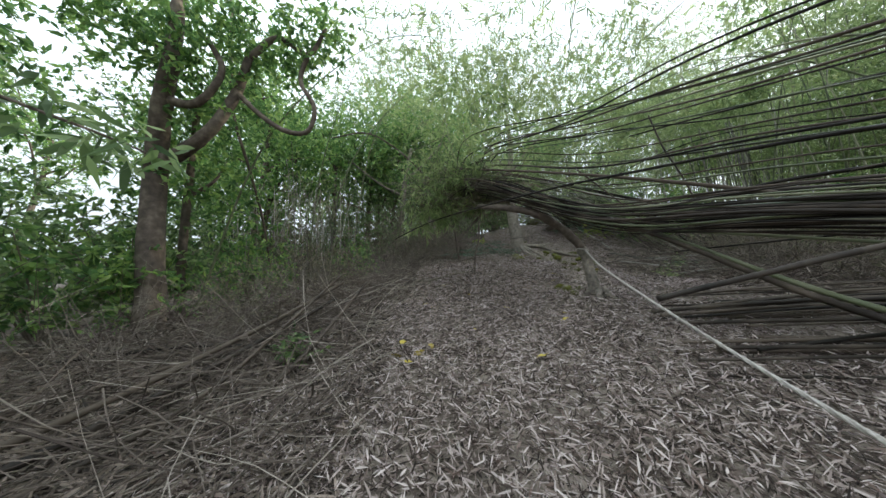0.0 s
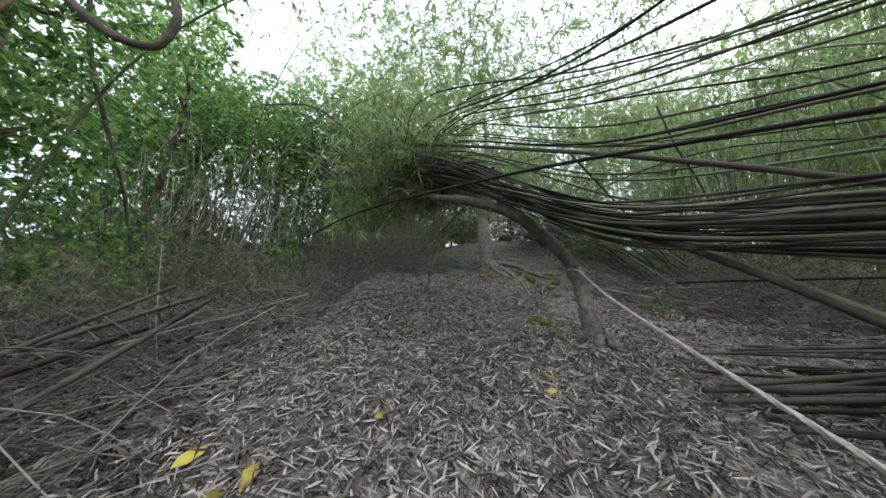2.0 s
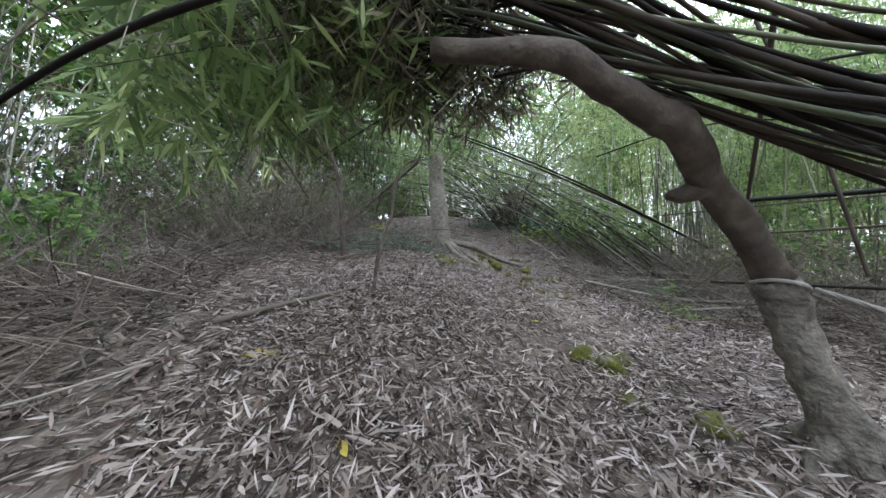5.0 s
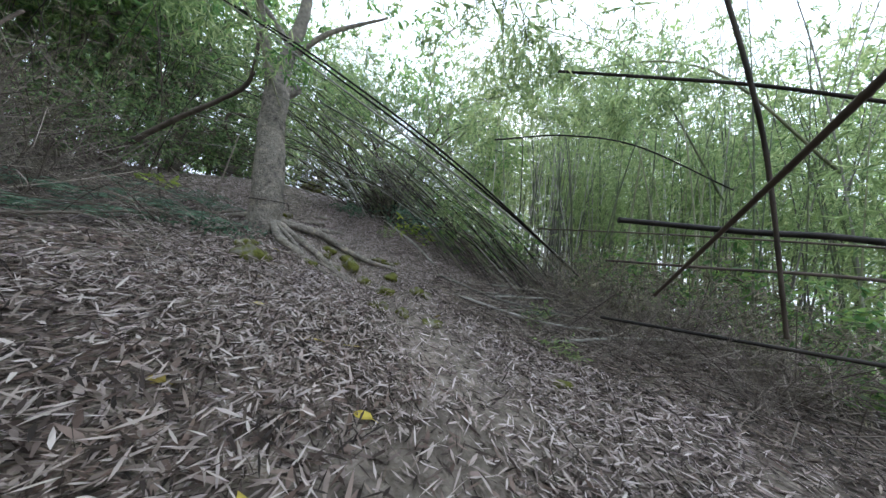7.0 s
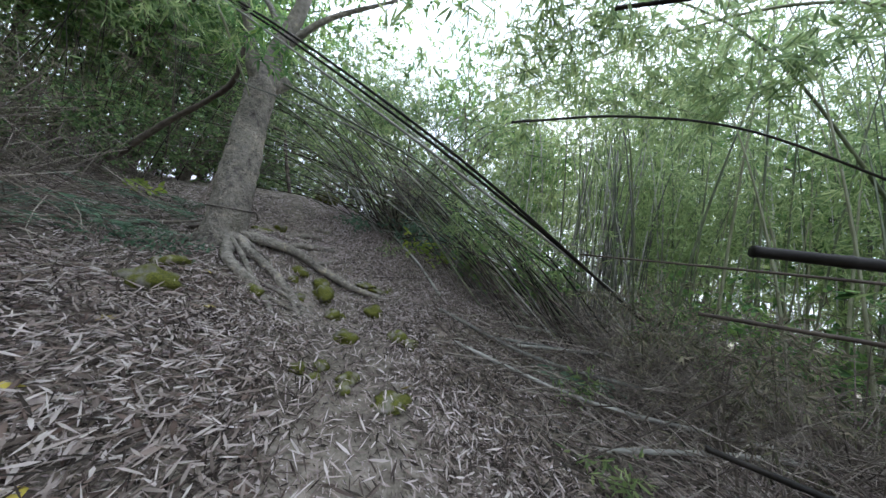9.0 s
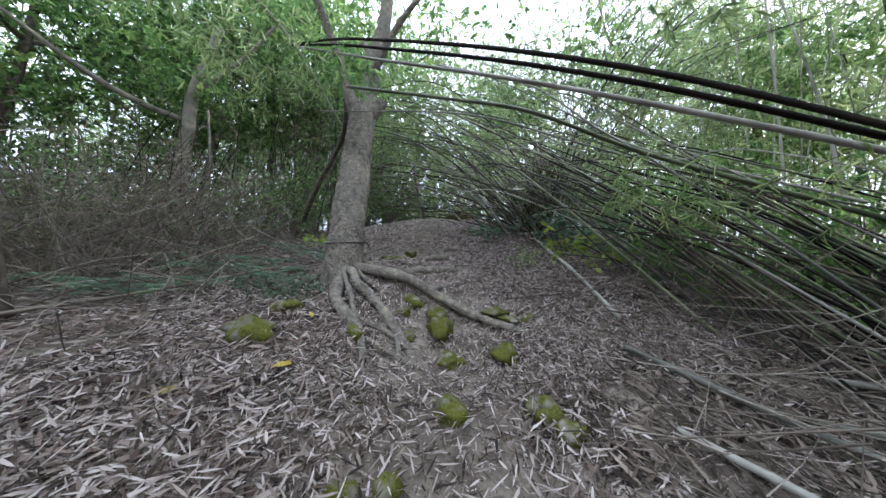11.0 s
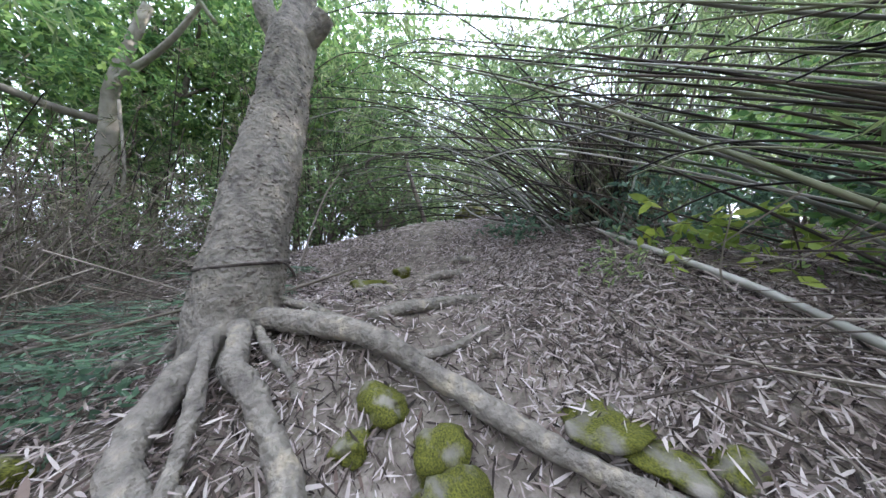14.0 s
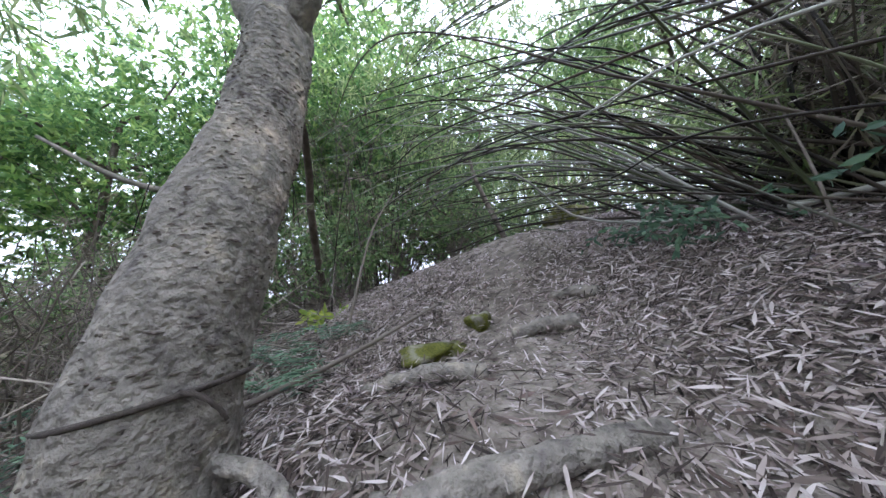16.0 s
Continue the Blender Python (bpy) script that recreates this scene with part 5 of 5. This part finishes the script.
def pale_tree():
    tree = thing("pale_tree", "leaning pale-barked tree with bent limbs in the brush", "tree")
    for nm, pts, r0, r1 in (("trunk", [gz(-2.1, 13.0, -0.1), (-1.95, 13.05, 2.9), (-1.75, 13.05, 3.8), (-1.6, 12.9, 5.0), (-1.5, 12.8, 5.9), (-1.2, 12.9, 7.5)], 0.19, 0.08),
                            ("limb", [(-1.6, 12.9, 5.2), (-2.1, 12.4, 5.25), (-2.65, 11.9, 5.5), (-3.6, 11.4, 6.2)], 0.08, 0.03),
                            ("limb", [(-1.5, 12.8, 5.9), (-0.6, 12.7, 6.6), (0.3, 12.5, 7.6)], 0.07, 0.03),
                            ("limb", [(-1.85, 13.0, 3.3), (-1.0, 12.6, 3.3), (-0.6, 12.3, 4.0), (-0.7, 12.2, 5.2)], 0.03, 0.02)):
        part(nm, raw_mesh(nm, *tube(curve(pts, 22), np.linspace(r0, r1, 22), 12, 0.05), BARK_PALE, True), tree)
    c = np.concatenate([blob((-2.8, 11.4, 7.2), (1.8, 1.5, 1.1), 150), blob((0.4, 12.6, 8.2), (1.8, 1.5, 1.0), 130), blob((-1.2, 12.6, 9.2), (2.4, 1.6, 1.1), 120), blob((-1.6, 12.6, 6.2), (1.2, 1.0, 0.7), 100)])
    part("crown", raw_mesh("crown", *sprays(c, 9, (0.09, 0.16), (0.03, 0.06), 0.6, 0.3), LEAF_TREE), tree)


pale_tree()

# ---- small plants ----
def plant(label, x, y, leaf, radii, n, size, per=7, stems=8, name="plant"):
    ob = shrub(name, label, leaf, radii, n, size, stems, TWIG, per)
    ob.matrix_basis = pose(*gz(x, y, 0.0))


plant("yellow-green bush by the dark bamboo", 5.75, 9.85, LEAF_YELLOW, (0.26, 0.22, 0.2), 16, ((0.08, 0.15), (0.04, 0.07)), 5)
plant("bluish green bush by the dark bamboo", 5.95, 10.35, LEAF_BLUE, (0.5, 0.45, 0.35), 90, ((0.06, 0.11), (0.02, 0.035)))
plant("bluish green bush on the bank", 6.5, 9.9, LEAF_BLUE, (0.6, 0.5, 0.35), 100, ((0.06, 0.11), (0.02, 0.035)))
plant("yellow-green seedling on the bank", 6.15, 9.55, LEAF_YELLOW, (0.3, 0.25, 0.25), 16, ((0.08, 0.15), (0.035, 0.06)), 5)
plant("leafy green bush on the bank", 6.7, 9.2, LEAF_TREE, (0.5, 0.45, 0.4), 70, ((0.07, 0.13), (0.03, 0.05)))
plant("leafy green bush on the bank", 7.2, 8.6, LEAF_TREE, (0.6, 0.5, 0.4), 70, ((0.07, 0.13), (0.03, 0.05)))
plant("green herb on the bank", 5.25, 9.75, LEAF_BAMBOO, (0.16, 0.16, 0.14), 26, ((0.04, 0.08), (0.01, 0.018)))
plant("bluish creeping herb below the large tree", 2.55, 9.3, LEAF_BLUE, (0.3, 0.2, 0.08), 46, ((0.03, 0.06), (0.012, 0.022)))
plant("bluish creeping herb below the large tree", 2.15, 9.5, LEAF_BLUE, (0.35, 0.25, 0.08), 46, ((0.03, 0.06), (0.012, 0.022)))
plant("green herb beside the trail", 6.0, 6.6, LEAF_BAMBOO, (0.22, 0.22, 0.16), 30, ((0.06, 0.11), (0.012, 0.022)))
plant("green herb beside the hollow", 5.2, 6.0, LEAF_BAMBOO, (0.2, 0.2, 0.12), 24, ((0.06, 0.11), (0.012, 0.022)))
plant("fresh green bush in the brush", -1.55, 3.0, LEAF_DARK, (0.22, 0.2, 0.16), 34, ((0.06, 0.12), (0.02, 0.035)))
plant("yellow-green seedling under the trees", 1.76, 11.75, LEAF_YELLOW, (0.2, 0.2, 0.1), 10, ((0.1, 0.16), (0.05, 0.08)), 5)
plant("bluish green bush on the upper bank", 5.1, 11.2, LEAF_BLUE, (0.4, 0.4, 0.16), 50, ((0.05, 0.09), (0.02, 0.03)))


def fern(x, y, s, fronds=9):
    ob = thing("fern", "low green fern beside the slope", "fern", "ferns under the trees")
    for k in range(fronds):
        a = k * 6.28 / fronds + rng.uniform(-0.3, 0.3)
        d = np.array((math.cos(a), math.sin(a), 0))
        ln = curve([(0, 0, 0), d * 0.5 * s + (0, 0, 0.35 * s), d * s + (0, 0, 0.2 * s)], 14)
        side = np.cross(d, (0, 0, 1))
        b = np.repeat(ln[2:], 2, 0)
        w = np.tile(np.array((side, -side)), (len(ln) - 2, 1)) + d * 0.35
        L = np.repeat(np.sin(np.linspace(0.5, 3.0, len(ln) - 2)), 2) * 0.22 * s + 0.02
        v, f = join([leaves(b, w, L, 0.035 * s, 0.2, np.array((0, 0, 1.0))), tube(ln, 0.004 * s, 4, cap=False)])
        part("frond", raw_mesh("frond", v, f, LEAF_BLUE), ob)
    ob.matrix_basis = pose(*gz(x, y))


for x, y, s in ((1.7, 10.3, 0.5), (1.2, 10.0, 0.5), (0.7, 10.6, 0.55), (2.1, 10.9, 0.4), (2.4, 11.2, 0.4), (1.5, 9.6, 0.4), (6.1, 6.9, 0.35), (0.2, 11.4, 0.5), (1.5, 11.2, 0.45), (2.3, 9.55, 0.42), (2.0, 9.85, 0.5), (1.1, 9.3, 0.5), (2.45, 10.5, 0.45), (0.6, 9.4, 0.55), (6.4, 6.7, 0.4)):
    fern(x, y, s)

# grass of the field behind the trees
n = 26000
gx, gy = rng.uniform(-14, -2.6, n), rng.uniform(11.5, 26, n)
v, f = leaves(np.stack((gx, gy, ground(gx, gy)), -1), rng.normal(size=(n, 3)) * (0.35, 0.35, 0) + (0, 0, 1), rng.uniform(0.2, 0.45, n), 0.02, 0.3)
tagged(new("grass", raw_mesh("grass", v, f, GRASS)), "bright green grass of the field behind the trees", "grass", kind="stuff")


def fallen_leaf(x, y, s):
    a = rng.uniform(0, 6.28)
    v, f = leaves(np.array([(0.0, 0, 0.012)]), np.array([(1.0, 0, 0.05)]), s, s * 0.42, 0.3, np.array((0, 0, 1.0)))
    v = np.vstack((v, v - (0, 0, 0.0012)))
    f = np.vstack((f, f[:, ::-1] + 6))
    stalk = tube(np.array(((-0.25 * s, 0, 0.01), (-0.1 * s, 0, 0.012), (0.02, 0, 0.013))), 0.0015, 5)
    v, f = join([(v, f), stalk])
    ob = tagged(new("fallen_leaf", raw_mesh("fallen_leaf", v, f, FALLEN_YELLOW)), "fallen yellow leaf lying on the litter", "leaf", "yellow leaves on the ground")
    ob.matrix_basis = pose(*gz(x, y, 0.03), 0, 0, math.degrees(a))


for x, y, s in ((-0.57, 2.96, 0.16), (-0.45, 3.24, 0.18), (-0.32, 2.9, 0.16), (-0.15, 3.11, 0.16), (0.97, 2.69, 0.15), (-0.43, 2.81, 0.12), (4.37, 7.24, 0.16), (2.98, 8.29, 0.2), (2.36, 7.36, 0.1),
                (2.07, 5.9, 0.15), (0.02, 5.72, 0.2), (1.14, 6.75, 0.14), (2.88, 8.9, 0.14), (0.2, 7.92, 0.16), (1.65, 3.59, 0.16), (1.63, 3.77, 0.1), (2.62, 6.12, 0.14), (1.04, 4.16, 0.1), (-0.09, 4.26, 0.12),
                (2.82, 6.77, 0.16), (2.64, 6.85, 0.2), (1.9, 6.6, 0.16), (-0.3, 4.4, 0.12), (0.5, 5.0, 0.1), (2.5, 7.9, 0.16), (0.4, 3.4, 0.1)):
    fallen_leaf(x, y, s)

# pale dry leaf caught on a stalk
stalk = thing("dry_stalk", "thin pale stalk with a papery leaf caught on it", "stalk")
part("stem", raw_mesh("stem", *tube(curve([gz(5.43, 10.68, 0.0), (5.48, 10.75, 3.3), (5.62, 11.0, 4.0), (5.68, 11.09, 4.28)], 14), np.linspace(0.008, 0.004, 14), 6), TWIG, True), stalk)
v, f = leaves(np.array([(5.5, 10.78, 3.9)]), np.array([(-0.5, -0.3, -0.15)]), 0.28, 0.1, 0.2)
part("papery_leaf", raw_mesh("papery_leaf", v, f, ROPE), stalk)


def hanging_sprays():
    """Bamboo tips arching high over the hollow, with leaves hanging in loose sprays."""
    arch = [([(8.6, 3.2, 4.6), (7.17, 4.87, 5.95), (6.71, 6.5, 6.28), (6.29, 8.04, 5.99), (5.74, 9.87, 5.48)], 0.024, 0.008),
            ([(9.2, 4.4, 4.4), (7.9, 5.4, 6.0), (6.9, 6.2, 6.6), (5.4, 7.2, 6.4)], 0.022, 0.008)]
    at = [blob(c, (0.48, 0.48, 0.4), 48) for c in ((5.35, 7.7, 5.63), (6.02, 8.37, 5.3), (5.78, 6.82, 5.7), (6.79, 6.81, 5.5), (6.43, 6.04, 5.65), (6.81, 5.23, 5.5), (5.18, 7.07, 5.7), (6.92, 5.69, 5.4), (6.3, 7.5, 5.8), (7.4, 6.2, 5.6))]
    clump("arching_bamboo", "bamboo tips arching overhead with hanging light green sprays", [CULM_GREEN], arch, np.concatenate(at), 9, LEAF_BAMBOO, ((0.13, 0.24), (0.016, 0.028)), 0.9)
    lean = [([(2.6, 4.2, 7.4), (2.9, 5.4, 6.5), (3.2, 6.4, 5.7)], 0.016, 0.006), ([(5.4, 3.6, 7.2), (4.5, 5.0, 6.4), (3.6, 6.0, 5.9)], 0.016, 0.006)]
    at = [blob(c, (0.6, 0.55, 0.5), 48) for c in ((3.38, 5.6, 5.3), (2.87, 5.5, 5.93), (4.2, 5.3, 6.1), (3.0, 6.2, 5.5), (3.7, 5.0, 6.5))]
    clump("arching_bamboo", "leafy bamboo tips drooping high above the trail", [CULM_GREEN], lean, np.concatenate(at), 9, LEAF_BAMBOO, ((0.11, 0.2), (0.013, 0.023)), 0.9)


hanging_sprays()

# from the plan's units to metres
for ob in scene.objects:
    if ob.parent is None and ob.type in {"MESH", "EMPTY"}:
        ob.matrix_basis = Matrix.Scale(SIZE, 4) @ ob.matrix_basis
